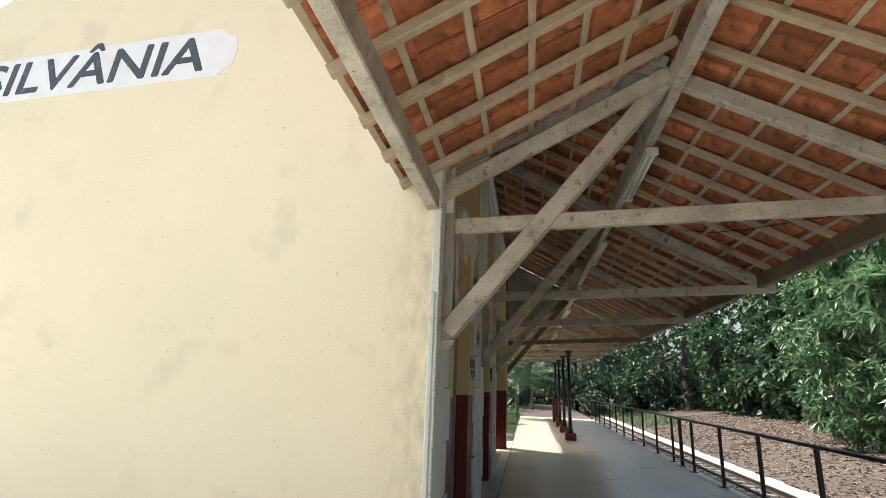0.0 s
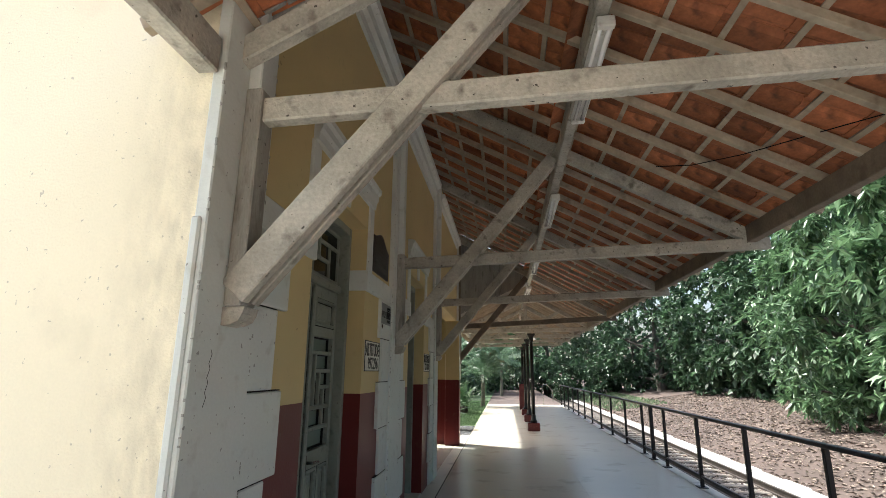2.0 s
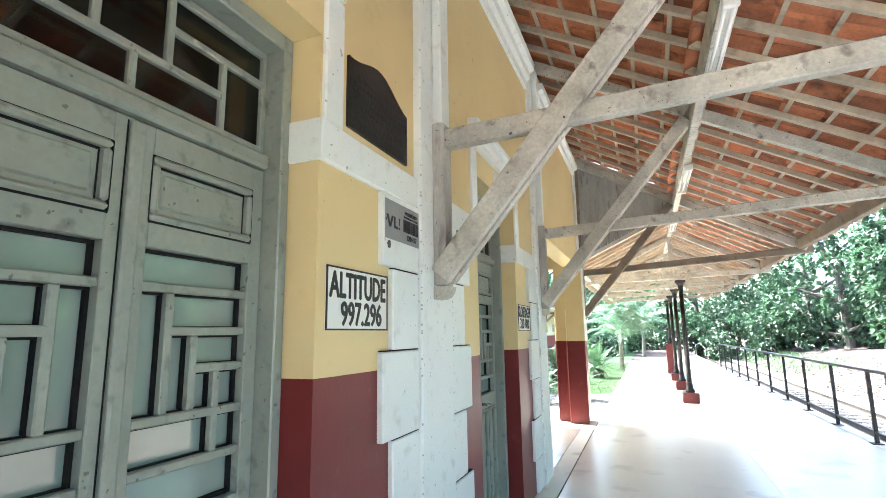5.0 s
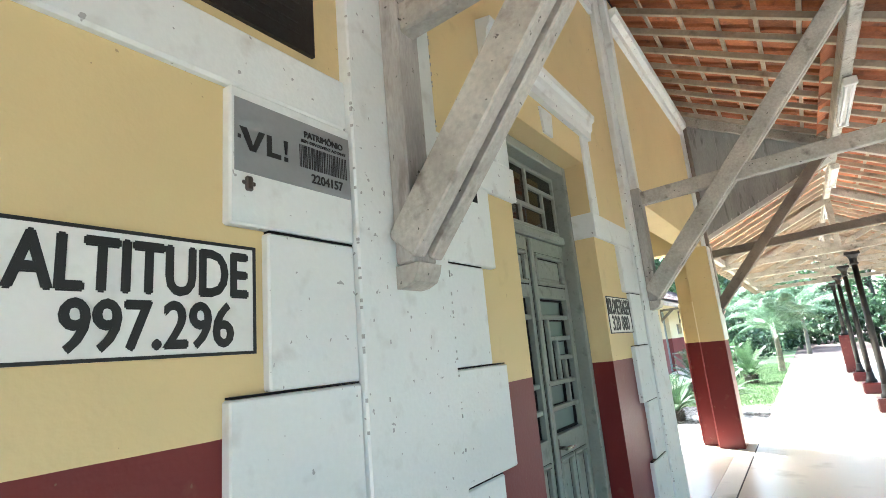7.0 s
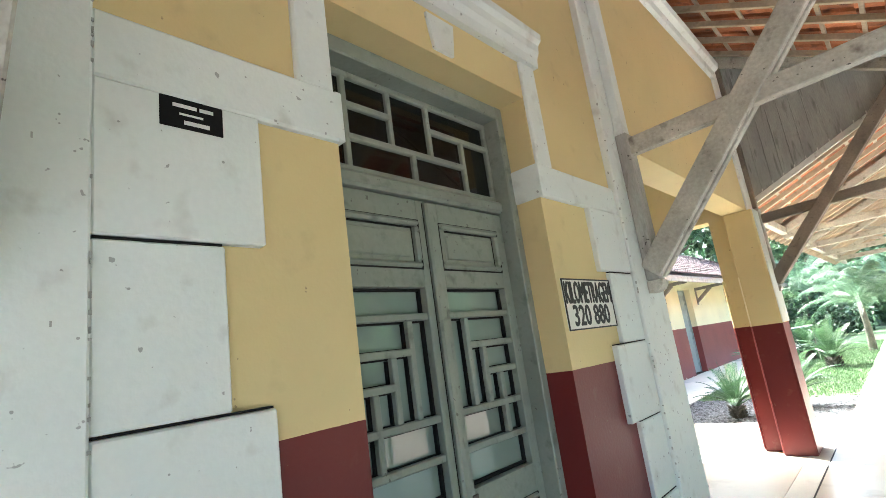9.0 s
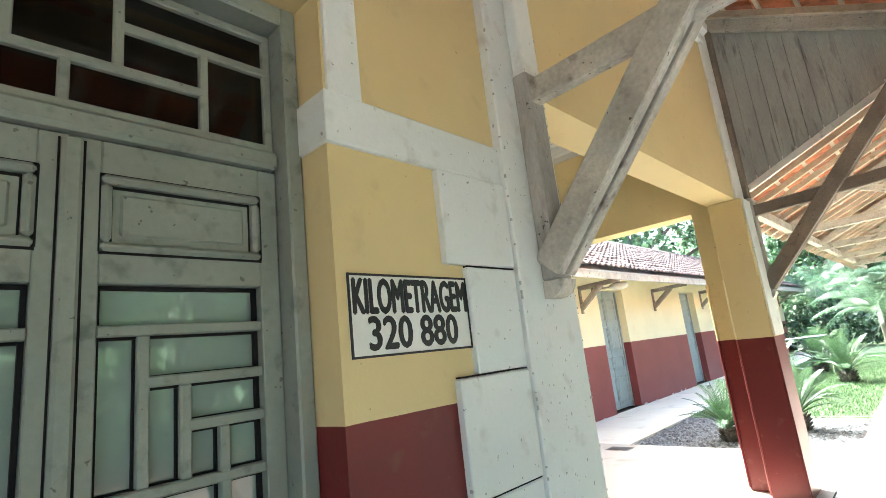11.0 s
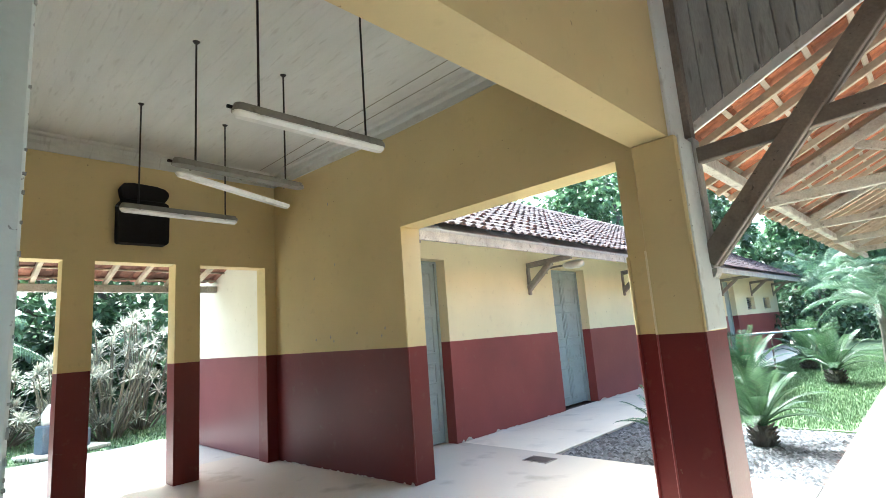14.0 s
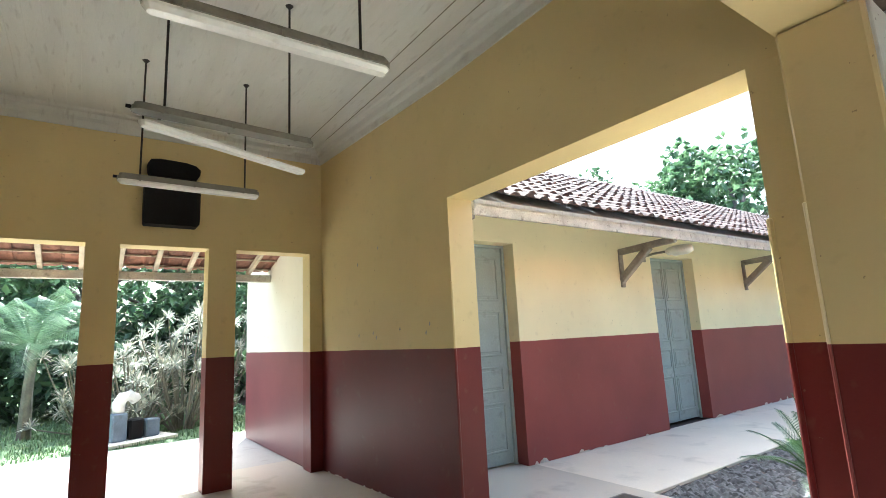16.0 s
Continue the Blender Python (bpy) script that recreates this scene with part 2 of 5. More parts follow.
M["gravel"] = surface("grey_pebbles", (0.145, 0.15, 0.155), 0.8, grain=30, blotch=6, wear=0.3, bump=0.3, per_piece=0.7, island=True)
M["pale_stone"] = surface("pale_ballast", (0.44, 0.41, 0.37), 0.9, grain=30, blotch=6, wear=0.3, bump=0.3, per_piece=0.6, island=True)
M["bed_soil"] = surface("bed_soil", (0.05, 0.046, 0.042), 0.95, grain=40, blotch=5, wear=0.3, bump=0.6)
M["lamp_body"] = surface("lamp_body", (0.21, 0.20, 0.165), 0.5, grain=50, blotch=8, wear=0.15, stain=(0.06, 0.05, 0.04), stain_amount=0.6, stain_scale=14, bump=0.1)
M["diffuser"] = surface("clouded_diffuser", (0.80, 0.80, 0.76), 0.2, grain=50, blotch=8, wear=0.06, stain=(0.4, 0.36, 0.28), stain_amount=0.4, stain_scale=9, bump=0.03)
M["stem"] = surface("grey_stem", (0.17, 0.165, 0.125), 0.9, grain=30, blotch=5, wear=0.3, bump=0.3)
M["machine_blue"] = surface("blue_grey_enamel", (0.13, 0.175, 0.22), 0.45, grain=50, blotch=6, wear=0.2, stain=(0.08, 0.06, 0.05), stain_amount=0.5, stain_scale=9, bump=0.1)
M["lawn"] = surface("lawn_soil", (0.13, 0.20, 0.09), 0.95, grain=60, blotch=0.8, wear=0.3, stain=(0.2, 0.22, 0.07), stain_amount=0.5, stain_scale=2, bump=0.8)
M["grass"] = surface("grass_blades", (0.15, 0.245, 0.11), 0.7, grain=5, blotch=0.7, wear=0.25, bump=0.0, per_piece=0.35, island=True)
M["litter"] = surface("dry_leaves", (0.25, 0.20, 0.165), 0.9, grain=9, blotch=3, wear=0.3, bump=0.0, per_piece=0.6, island=True)
M["bark"] = surface("bark", (0.095, 0.085, 0.07), 0.95, grain=18, blotch=4, wear=0.3, stain=(0.28, 0.26, 0.21), stain_amount=0.5, stain_scale=5, bump=0.8, stretch=(2, 2, 0.5))


def leafy(name, color, spread=0.45, rough=0.55):
    """Leaves that let some light through, each of its own shade."""
    m, n, l, b = shader(name, rough)
    rnd = n.new("ShaderNodeNewGeometry").outputs["Random Per Island"]
    c = mixed(n, l, rnd, scaled(color, 1 - spread), scaled((color[0] * 1.25, color[1], color[2]), 1 + spread))
    l.new(c, b.inputs["Base Color"])
    t = n.new("ShaderNodeBsdfTranslucent")
    l.new(c, t.inputs[0])
    mx = n.new("ShaderNodeMixShader")
    mx.inputs[0].default_value = 0.3
    l.new(b.outputs[0], mx.inputs[1])
    l.new(t.outputs[0], mx.inputs[2])
    l.new(mx.outputs[0], n["Material Output"].inputs[0])
    return m


M["mango"] = leafy("mango_leaves", (0.092, 0.195, 0.095), 0.55, 0.36)
M["wood_leaf"] = leafy("woodland_leaves", (0.044, 0.102, 0.050), 0.55, 0.42)
M["palm"] = leafy("palm_leaflets", (0.10, 0.20, 0.115), 0.35, 0.42)
M["cycad"] = leafy("cycad_leaflets", (0.055, 0.125, 0.055), 0.45, 0.35)
M["yucca"] = leafy("variegated_blades", (0.30, 0.365, 0.29), 0.35)


def glassy(name, color, transmit):
    m, n, l, b = shader(name, 0.03)
    b.inputs["Base Color"].default_value = (*color, 1)
    b.inputs["IOR"].default_value = 1.5
    if transmit:
        b.inputs["Transmission Weight"].default_value = 1.0
    else:
        w = n.new("ShaderNodeNewGeometry").outputs["Position"]
        s = noisy(n, l, w, 2.2, 4, 0.3, 0.7)
        l.new(mixed(n, l, s, scaled(color, 0.85), scaled(color, 1.1)), b.inputs["Base Color"])
        b.inputs["Specular IOR Level"].default_value = 1.0
    return m


M["glass_dark"] = glassy("dusky_glass", (0.045, 0.055, 0.05), True)
M["glass_milky"] = glassy("back_painted_glass", (0.225, 0.28, 0.24), False)


# ---- mesh building ----
class Geo:
    def __init__(self):
        self.v, self.f = [], []

    def add(self, vs, fs):
        k = len(self.v)
        self.v += [tuple(p) for p in vs]
        self.f += [tuple(i + k for i in q) for q in fs]
        return self

    def box(self, x0, x1, y0, y1, z0, z1, c=0.0, m=None):
        """A box, its edges cut back by c; m: a matrix it is moved by."""
        x0, x1, y0, y1, z0, z1 = min(x0, x1), max(x0, x1), min(y0, y1), max(y0, y1), min(z0, z1), max(z0, z1)
        if c <= 0:
            vs = [(x, y, z) for x in (x0, x1) for y in (y0, y1) for z in (z0, z1)]
            fs = [(0, 1, 3, 2), (4, 6, 7, 5), (0, 4, 5, 1), (2, 3, 7, 6), (0, 2, 6, 4), (1, 5, 7, 3)]
        else:
            c = min(c, (x1 - x0) * 0.4, (y1 - y0) * 0.4, (z1 - z0) * 0.4)
            vs, idx = [], {}
            for i, x in enumerate((x0, x1)):
                for j, y in enumerate((y0, y1)):
                    for k, z in enumerate((z0, z1)):
                        sx, sy, sz = c * (1 - 2 * i), c * (1 - 2 * j), c * (1 - 2 * k)
                        for a, p in (("x", (x, y + sy, z + sz)), ("y", (x + sx, y, z + sz)), ("z", (x + sx, y + sy, z))):
                            idx[i, j, k, a] = len(vs)
                            vs.append(p)
            fs = []
            for i in (0, 1):
                fs.append([idx[i, j, k, "x"] for j, k in ((0, 0), (1, 0), (1, 1), (0, 1))][:: 1 if i else -1])
                fs.append([idx[j, i, k, "y"] for j, k in ((0, 0), (0, 1), (1, 1), (1, 0))][:: 1 if i else -1])
                fs.append([idx[j, k, i, "z"] for j, k in ((0, 0), (1, 0), (1, 1), (0, 1))][:: 1 if i else -1])
            for j in (0, 1):
                for k in (0, 1):
                    o = 1 if j == k else -1
                    fs.append([idx[0, j, k, "y"], idx[1, j, k, "y"], idx[1, j, k, "z"], idx[0, j, k, "z"]][::o])
                    fs.append([idx[j, 0, k, "z"], idx[j, 1, k, "z"], idx[j, 1, k, "x"], idx[j, 0, k, "x"]][::o])
                    fs.append([idx[j, k, 0, "x"], idx[j, k, 1, "x"], idx[j, k, 1, "y"], idx[j, k, 0, "y"]][::o])
            for i in (0, 1):
                for j in (0, 1):
                    for k in (0, 1):
                        fs.append([idx[i, j, k, a] for a in "xyz"][:: 1 if (i + j + k) % 2 else -1])
        if m is not None:
            vs = [m @ Vector(p) for p in vs]
        return self.add(vs, fs)

    def beam(self, p0, p1, wide, deep, c=0.006, side=(0, 1, 0)):
        """A squared timber from p0 to p1: wide along side, deep across."""
        p0, p1, s = Vector(p0), Vector(p1), Vector(side)
        a = (p1 - p0)
        n = a.length
        a = a.normalized()
        s = (s - a * s.dot(a)).normalized()
        u = s.cross(a)
        m = Matrix((( a.x, s.x, u.x, p0.x), (a.y, s.y, u.y, p0.y), (a.z, s.z, u.z, p0.z), (0, 0, 0, 1)))
        if m.to_3x3().determinant() < 0:
            u = -u
            m = Matrix(((a.x, s.x, u.x, p0.x), (a.y, s.y, u.y, p0.y), (a.z, s.z, u.z, p0.z), (0, 0, 0, 1)))
        return self.box(0, n, -wide / 2, wide / 2, -deep / 2, deep / 2, c, m)

    def tube(self, pts, radii, n=8, caps=True):
        """A round bar through pts, its radius changing from point to point."""
        pts = [Vector(p) for p in pts]
        rings = []
        for i, p in enumerate(pts):
            a = (pts[min(i + 1, len(pts) - 1)] - pts[max(i - 1, 0)]).normalized()
            s = a.cross(Vector((0.3, 0.9, 0.1)) if abs(a.y) < 0.9 else Vector((1, 0, 0.2))).normalized()
            u = s.cross(a)
            r = radii[i] if isinstance(radii, (list, tuple)) else radii
            rings.append([p + (s * math.cos(2 * math.pi * k / n) + u * math.sin(2 * math.pi * k / n)) * r for k in range(n)])
        vs = [p for ring in rings for p in ring]
        fs = [(i * n + k, (i + 1) * n + k, (i + 1) * n + (k + 1) % n, i * n + (k + 1) % n) for i in range(len(pts) - 1) for k in range(n)]
        if caps:
            fs += [tuple(range(n)), tuple(range(len(vs) - 1, len(vs) - n - 1, -1))]
        return self.add(vs, fs)

    def prism(self, poly, axis, a, b):
        """A flat outline pulled from a to b along an axis; outline in the other two axes, in order."""
        def at(p, h):
            return {"x": (h, p[0], p[1]), "y": (p[0], h, p[1]), "z": (p[0], p[1], h)}[axis]
        n = len(poly)
        vs = [at(p, a) for p in poly] + [at(p, b) for p in poly]
        fs = [tuple(range(n)), tuple(range(2 * n - 1, n - 1, -1))] + [(i, i + n, (i + 1) % n + n, (i + 1) % n) for i in range(n)]
        return self.add(vs, fs)

    def mesh(self, name, smooth=False):
        me = bpy.data.meshes.new(name)
        me.from_pydata(self.v, [], self.f)
        bm = bmesh.new()
        bm.from_mesh(me)
        bmesh.ops.recalc_face_normals(bm, faces=bm.faces)
        bm.to_mesh(me)
        bm.free()
        if smooth:
            me.polygons.foreach_set("use_smooth", [True] * len(me.polygons))
        return me


def solid(name, geo, material, smooth=False):
    me = geo.mesh(name, smooth)
    me.materials.append(material)
    return new(name, me)


def part(name, geo, material, parent, label="", smooth=False):
    ob = solid(name, geo, material, smooth)
    ob.parent = parent
    return tagged(ob, label)


def shared(name, me, parent, m):
    """One more object on a mesh that exists already."""
    ob = new(name, me)
    ob.parent = parent
    ob.matrix_basis = m
    return ob


def thing(name, label, category, m=None, group=""):
    ob = new(name)
    ob.empty_display_size = 0.1
    if m is not None:
        ob.matrix_basis = m
    return tagged(ob, label, category, group)


def structure(ob, label=""):
    return tagged(ob, label, "", "", "structure")


def raw_mesh(name, verts, faces, material, smooth=False):
    me = bpy.data.meshes.new(name)
    me.from_pydata(verts.tolist() if hasattr(verts, "tolist") else verts, [], faces.tolist() if hasattr(faces, "tolist") else faces)
    me.materials.append(material)
    if smooth:
        me.polygons.foreach_set("use_smooth", [True] * len(me.polygons))
    return me


def lettering(name, text, height, wide, m, material, parent, bold=0.0, slant=0.0):
    """Text in the built-in font as a thin mesh, fitted to a width and height; it lies in local x (right) and y (up)."""
    cu = bpy.data.curves.new(name, "FONT")
    cu.body, cu.extrude, cu.resolution_u = text, 0.02, 3
    ob = bpy.data.objects.new(name, cu)
    scene.collection.objects.link(ob)
    me = bpy.data.meshes.new_from_object(ob.evaluated_get(bpy.context.evaluated_depsgraph_get()))
    bpy.data.objects.remove(ob)
    xs, ys = [v.co.x for v in me.vertices], [v.co.y for v in me.vertices]
    sx, sy = wide / (max(xs) - min(xs)), height / (max(ys) - min(ys))
    x0, y0 = min(xs), min(ys)
    for v in me.vertices:
        v.co = ((v.co.x - x0) * sx + slant * (v.co.y - y0) * sy, (v.co.y - y0) * sy, v.co.z * 0.1)
    if bold:
        # heavier strokes: the outline laid over itself, each layer a hair lower
        co = np.array([v.co[:] for v in me.vertices])
        fs = [tuple(q.vertices) for q in me.polygons]
        d = bold * height
        V, F = [], []
        for i, (dx, dy) in enumerate(((0, 0), (-d, 0), (d, 0), (0, d), (0, -d))):
            F += [tuple(k + len(V) for k in q) for q in fs]
            V += (co + (dx, dy, -0.00022 * i)).tolist()
        bpy.data.meshes.remove(me)
        me = bpy.data.meshes.new(name)
        me.from_pydata(V, [], F)
    me.materials.append(material)
    out = new(name, me)
    out.parent = parent
    out.matrix_basis = m
    return out


# Boards fixed to a wall that faces +x: local x runs along +y of the world, local y up, local z out of the wall
def on_front(x, y, z):
    return Matrix(((0, 0, 1, x), (1, 0, 0, y), (0, 1, 0, z), (0, 0, 0, 1)))


# ---- station building ----
FACE = -0.48          # outer face of the platform wall
BACK = -6.1           # inner face of the rear wall of the hall
HALL0, HALL1 = 11.45, 15.06
DOORS = ((5.81, 7.005), (9.00, 10.19))
HEAD = 2.78
PIER_TOP, PIER_X = 2.765, -0.39
TOP = 4.93

g = Geo()
last = 4.74
for a, b in DOORS:
    g.box(FACE - 0.3, FACE, last, a, 0, TOP)
    g.box(FACE - 0.3, FACE, a, b, HEAD, TOP)
    last = b
g.box(FACE - 0.3, FACE, last, HALL0, 0, TOP)
g.box(FACE - 0.23, FACE + 0.036, HALL0 + 0.012, 15.34, PIER_TOP, TOP)
wall_platform = structure(solid("wall_east", g, M["paint_wall"]), "yellow and oxblood painted platform wall of the station")

# gable end, a little out of square
end_turn = pose(-0.49, 4.64, 0, 0, 0, -4.5)
g = Geo()
g.prism([(-6.4, 0), (0, 0), (0, 4.75), (-3.2, 6.35), (-6.4, 4.75)], "y", 0, 0.26)
g.v = [tuple(end_turn @ Vector(p)) for p in g.v]
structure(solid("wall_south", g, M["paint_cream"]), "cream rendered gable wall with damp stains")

g = Geo()
g.box(BACK - 0.25, FACE - 0.3, 11.2, HALL0, 0, 4.6)
structure(solid("wall_partition", g, M["paint_wall"]))

# rear wall: closed behind the rooms, three openings in the hall
REAR = ((11.55, 12.40), (12.70, 13.56), (13.86, 14.75))
g = Geo()
g.box(BACK - 0.25, BACK, 5.1, REAR[0][0], 0, 4.6)
for (a, b), (c, d) in zip(REAR, REAR[1:] + ((15.06, 15.06),)):
    g.box(BACK - 0.25, BACK, a, b, 2.65, 4.6)
    g.box(BACK - 0.25, BACK, b, c, 0, 4.6)
structure(solid("wall_west", g, M["paint_wall"]), "yellow and oxblood rear wall with three tall openings")

# end wall of the hall with its wide opening, pier and beam
SKEW = 0.15  # the end wall runs a little out of square towards the rear


def end_y(x):
    return HALL1 - SKEW * max(0.0, (-3.48 - x) / (-3.48 - BACK))


g = Geo()
g.prism([(BACK, end_y(BACK)), (-3.48, HALL1), (-3.48, 15.34), (BACK, 15.34)], "z", 0, 4.6)
g.box(-3.48, FACE - 0.252, HALL1, 15.34, 2.76, 4.6)
structure(solid("wall_north", g, M["paint_wall"]), "yellow and oxblood end wall of the open hall")
g = Geo()
g.box(-0.915, -0.70, HALL1 + 0.002, 15.34, -0.05, PIER_TOP - 0.004)
g.box(-0.702, PIER_X, 14.86, 15.31, -0.05, PIER_TOP - 0.002, 0.012)
structure(solid("pier_north", g, M["paint_wall"]), "square corner pier painted yellow over oxblood")

# flaked paint along the foot of the hall walls
random.seed(14)
g = Geo()
for k in range(26):
    x = random.uniform(-6.0, -3.5)
    w, h = random.uniform(0.008, 0.05), random.uniform(0.004, 0.016)
    if x > -3.75:
        h *= 2.2
    g.prism([(x - w, 0.0), (x + w, 0.0), (x + w * 0.5, h), (x - w * 0.2, h * 1.2), (x - w * 0.8, h * 0.6)], "y", end_y(x + w) - 0.004, end_y(x - w) + 0.003)
ob = structure(solid("bare_plaster", g, M["concrete"]), "flaked paint at the foot of the wall")
for k in range(9):
    x, z = random.uniform(-5.2, -3.8), random.uniform(1.5, 1.75) if k < 6 else random.uniform(2.2, 3.4)
    g = Geo()
    g.prism([(x - 0.012, z), (x, z - 0.02), (x + 0.01, z), (x + 0.004, z + 0.022)], "y", end_y(x) - 0.003, end_y(x) + 0.003)
    structure(solid("wall_chip", g, M["old_board"]), "small chip in the wall paint")

# corner beads to shoulder height; the pier's left one painted pale for caught light
for i, (x, y) in enumerate(((-3.48, HALL1), (-0.915, HALL1), (-0.70, 14.862), (PIER_X, 14.862))):
    g = Geo()
    r = 0.007 if i > 1 else 0.014
    g.box(x - r, x + r, y - r, y + r, 0.02, 2.0, r * 0.7)
    structure(solid("corner_trim", g, M["paint_pale"] if i == 2 else M["paint_wall"]))

# wall that runs out behind the hall
g = Geo()
g.box(-9.3, BACK - 0.254, 14.79, 15.05, 0, 3.0)
structure(solid("wall_yard", g, M["paint_yard"]), "yellow and pink-red yard wall behind the hall")

# hall ceiling with its cornice, room ceiling
g = Geo()
y = HALL0
while y < HALL1 - 0.01:
    g.box(BACK, FACE - 0.27, y + 0.0007, min(y + 0.1193, HALL1), 4.03, 4.05)
    y += 0.12
g.box(BACK, FACE - 0.27, HALL0, HALL1, 4.045, 4.09)
structure(solid("ceiling", g, M["ceiling"]), "off-white boarded ceiling with peeling paint")
g = Geo()
prof = [(0, 3.86), (0.02, 3.86), (0.03, 3.93), (0.07, 3.955), (0.085, 4.0), (0.13, 4.01), (0.15, 4.03), (0, 4.03)]
g.prism([(BACK + a, z) for a, z in prof], "y", HALL0, HALL1)
g.prism([(FACE - 0.27 - a, z) for a, z in prof], "y", HALL0, HALL1)
g.prism([(HALL1 - a, z) for a, z in prof], "x", -3.48, FACE - 0.27)
k = len(prof)
g.add([(-3.48, HALL1 - a, z) for a, z in prof] + [(BACK, HALL1 - SKEW - a, z) for a, z in prof], [(i, (i + 1) % k, (i + 1) % k + k, i + k) for i in range(k)])
g.prism([(HALL0 + a, z) for a, z in prof], "x", BACK, FACE - 0.27)
structure(solid("cornice", g, M["ceiling"]), "moulded off-white ceiling cornice")
g = Geo()
for off in (0.27, 0.46):
    g.box(BACK + 0.2, FACE - 0.3, HALL1 - off, HALL1 - off + 0.007, 4.0265, 4.031)
structure(solid("ceiling_joint", g, M["aged_wood"]), "dark open joints in the ceiling boards")
g = Geo()
g.box(BACK, FACE - 0.3, 5.2, 11.2, 4.03, 4.09)
structure(solid("ceiling_rooms", g, M["ceiling"]))

# white cornice at the head of the platform wall, in lengths between the pilasters
prof = [(0, 4.42), (0.03, 4.42), (0.035, 4.5), (0.07, 4.53), (0.08, 4.6), (0.13, 4.63), (0.14, 4.7), (0, 4.7)]
for a, b in ((5.1, 7.86), (8.37, 11.0), (11.47, 15.0)):
    g = Geo()
    g.prism([(FACE + p, z) for p, z in prof], "y", a, b)
    structure(solid("cornice_platform", g, M["paint_white"]), "white moulded cornice under the canopy roof")

# pilasters with their quoin blocks
JOINTS = (0.0, 0.32, 0.71, 1.10, 1.50, 1.89, 2.252)


def pilaster(y0, y1, left, right):
    p = thing("pilaster", "white-painted wall pilaster with stepped quoin blocks", "pilaster", pose(FACE, 0, 0), "white pilasters")
    g = Geo()
    g.box(-0.01, 0.045, y0, y1, 0, 4.70, 0.006)
    part("shaft", g, M["paint_white"], p)
    random.seed(int(y0 * 10))
    g = Geo()
    for k in range(80):
        y, z = random.choice((y0 + 0.001, y1 - 0.001)), random.uniform(0.1, 3.2)
        w, h = random.uniform(0.0012, 0.003), random.uniform(0.002, 0.008) * random.random() + 0.002
        g.box(0.038, 0.0462, y - w, y + w, z - h, z + h)
    for k in range(16):
        y, z = random.uniform(y0 + 0.03, y1 - 0.03), random.gauss(1.5, 0.35)
        w, h = random.uniform(0.0012, 0.0028), random.uniform(0.002, 0.007)
        g.box(0.043, 0.0458, y - w, y + w, z - h, z + h)
    for k in range(9 if y0 > 11 else 0):
        y, z = random.gauss((y0 + y1) / 2, 0.018), random.uniform(1.15, 1.74)
        w, h = random.uniform(0.0015, 0.004), random.uniform(0.002, 0.008)
        g.box(0.043, 0.0458, y - w, y + w, z - h, z + h)
    tagged(part("chipping", g, M["old_board"], p, "small dark chips in the paint"), "", "", "", "stuff")
    if y0 < 5:
        g = Geo()
        for k in range(12):
            z, y = 1.46 + k * 0.0175, 4.74 + 0.006 * (k % 3) + 0.0012 * k
            g.beam((0.0452, y, z), (0.0452, 4.74 + 0.006 * ((k + 1) % 3) + 0.0012 * (k + 1), z + 0.0175), 0.0016, 0.0022, 0)
        part("crack", g, M["dark"], p, "thin upright crack in the paint")
    for i in range(6):
        z0, z1 = JOINTS[i] + 0.004, JOINTS[i + 1] - 0.004
        wide = 0.40 if i % 2 else 0.295
        if left:
            g = Geo()
            g.box(-0.01, 0.026 + 0.004 * (i % 2), y0 - wide, y0 - 0.002, z0, z1, 0.005)
            part("quoin", g, M["paint_white"], p)
            if i < 5:
                part("joint", Geo().box(-0.008, 0.022, y0 - wide + 0.006, y0 - 0.004, z1 + 0.0015, z1 + 0.0065), M["dark"], p, "black dirt in the joint")
        if right:
            g = Geo()
            g.box(-0.01, 0.026 + 0.004 * (i % 2), y1 + 0.002, y1 + wide - 0.02, z0, z1, 0.005)
            part("quoin", g, M["paint_white"], p)
            if i < 5:
                part("joint", Geo().box(-0.008, 0.022, y1 + 0.004, y1 + wide - 0.026, z1 + 0.0015, z1 + 0.0065), M["dark"], p, "black dirt in the joint")
    return p


pilaster(4.63, 5.07, False, True)
pilaster(7.88, 8.34, True, True)
pilaster(11.04, 11.46, True, False)
# thin white strip beside the pilaster towards the hall, and on the pier
g = Geo()
g.box(PIER_X - 0.01, PIER_X + 0.012, 14.90, 15.30, RED_LINE + 0.006, PIER_TOP, 0.004)
g.box(FACE + 0.03, FACE + 0.06, 14.90, 15.30, PIER_TOP + 0.004, 4.70, 0.006)
structure(solid("trim_pier", g, M["paint_white"]), "white board on the face of the pier")
g = Geo()
g.box(-0.494, -0.456, 4.615, 4.66, 0, 2.16, 0.008)
structure(solid("corner_bead", g, M["paint_white"]), "pale corner strip at the end of the gable wall")

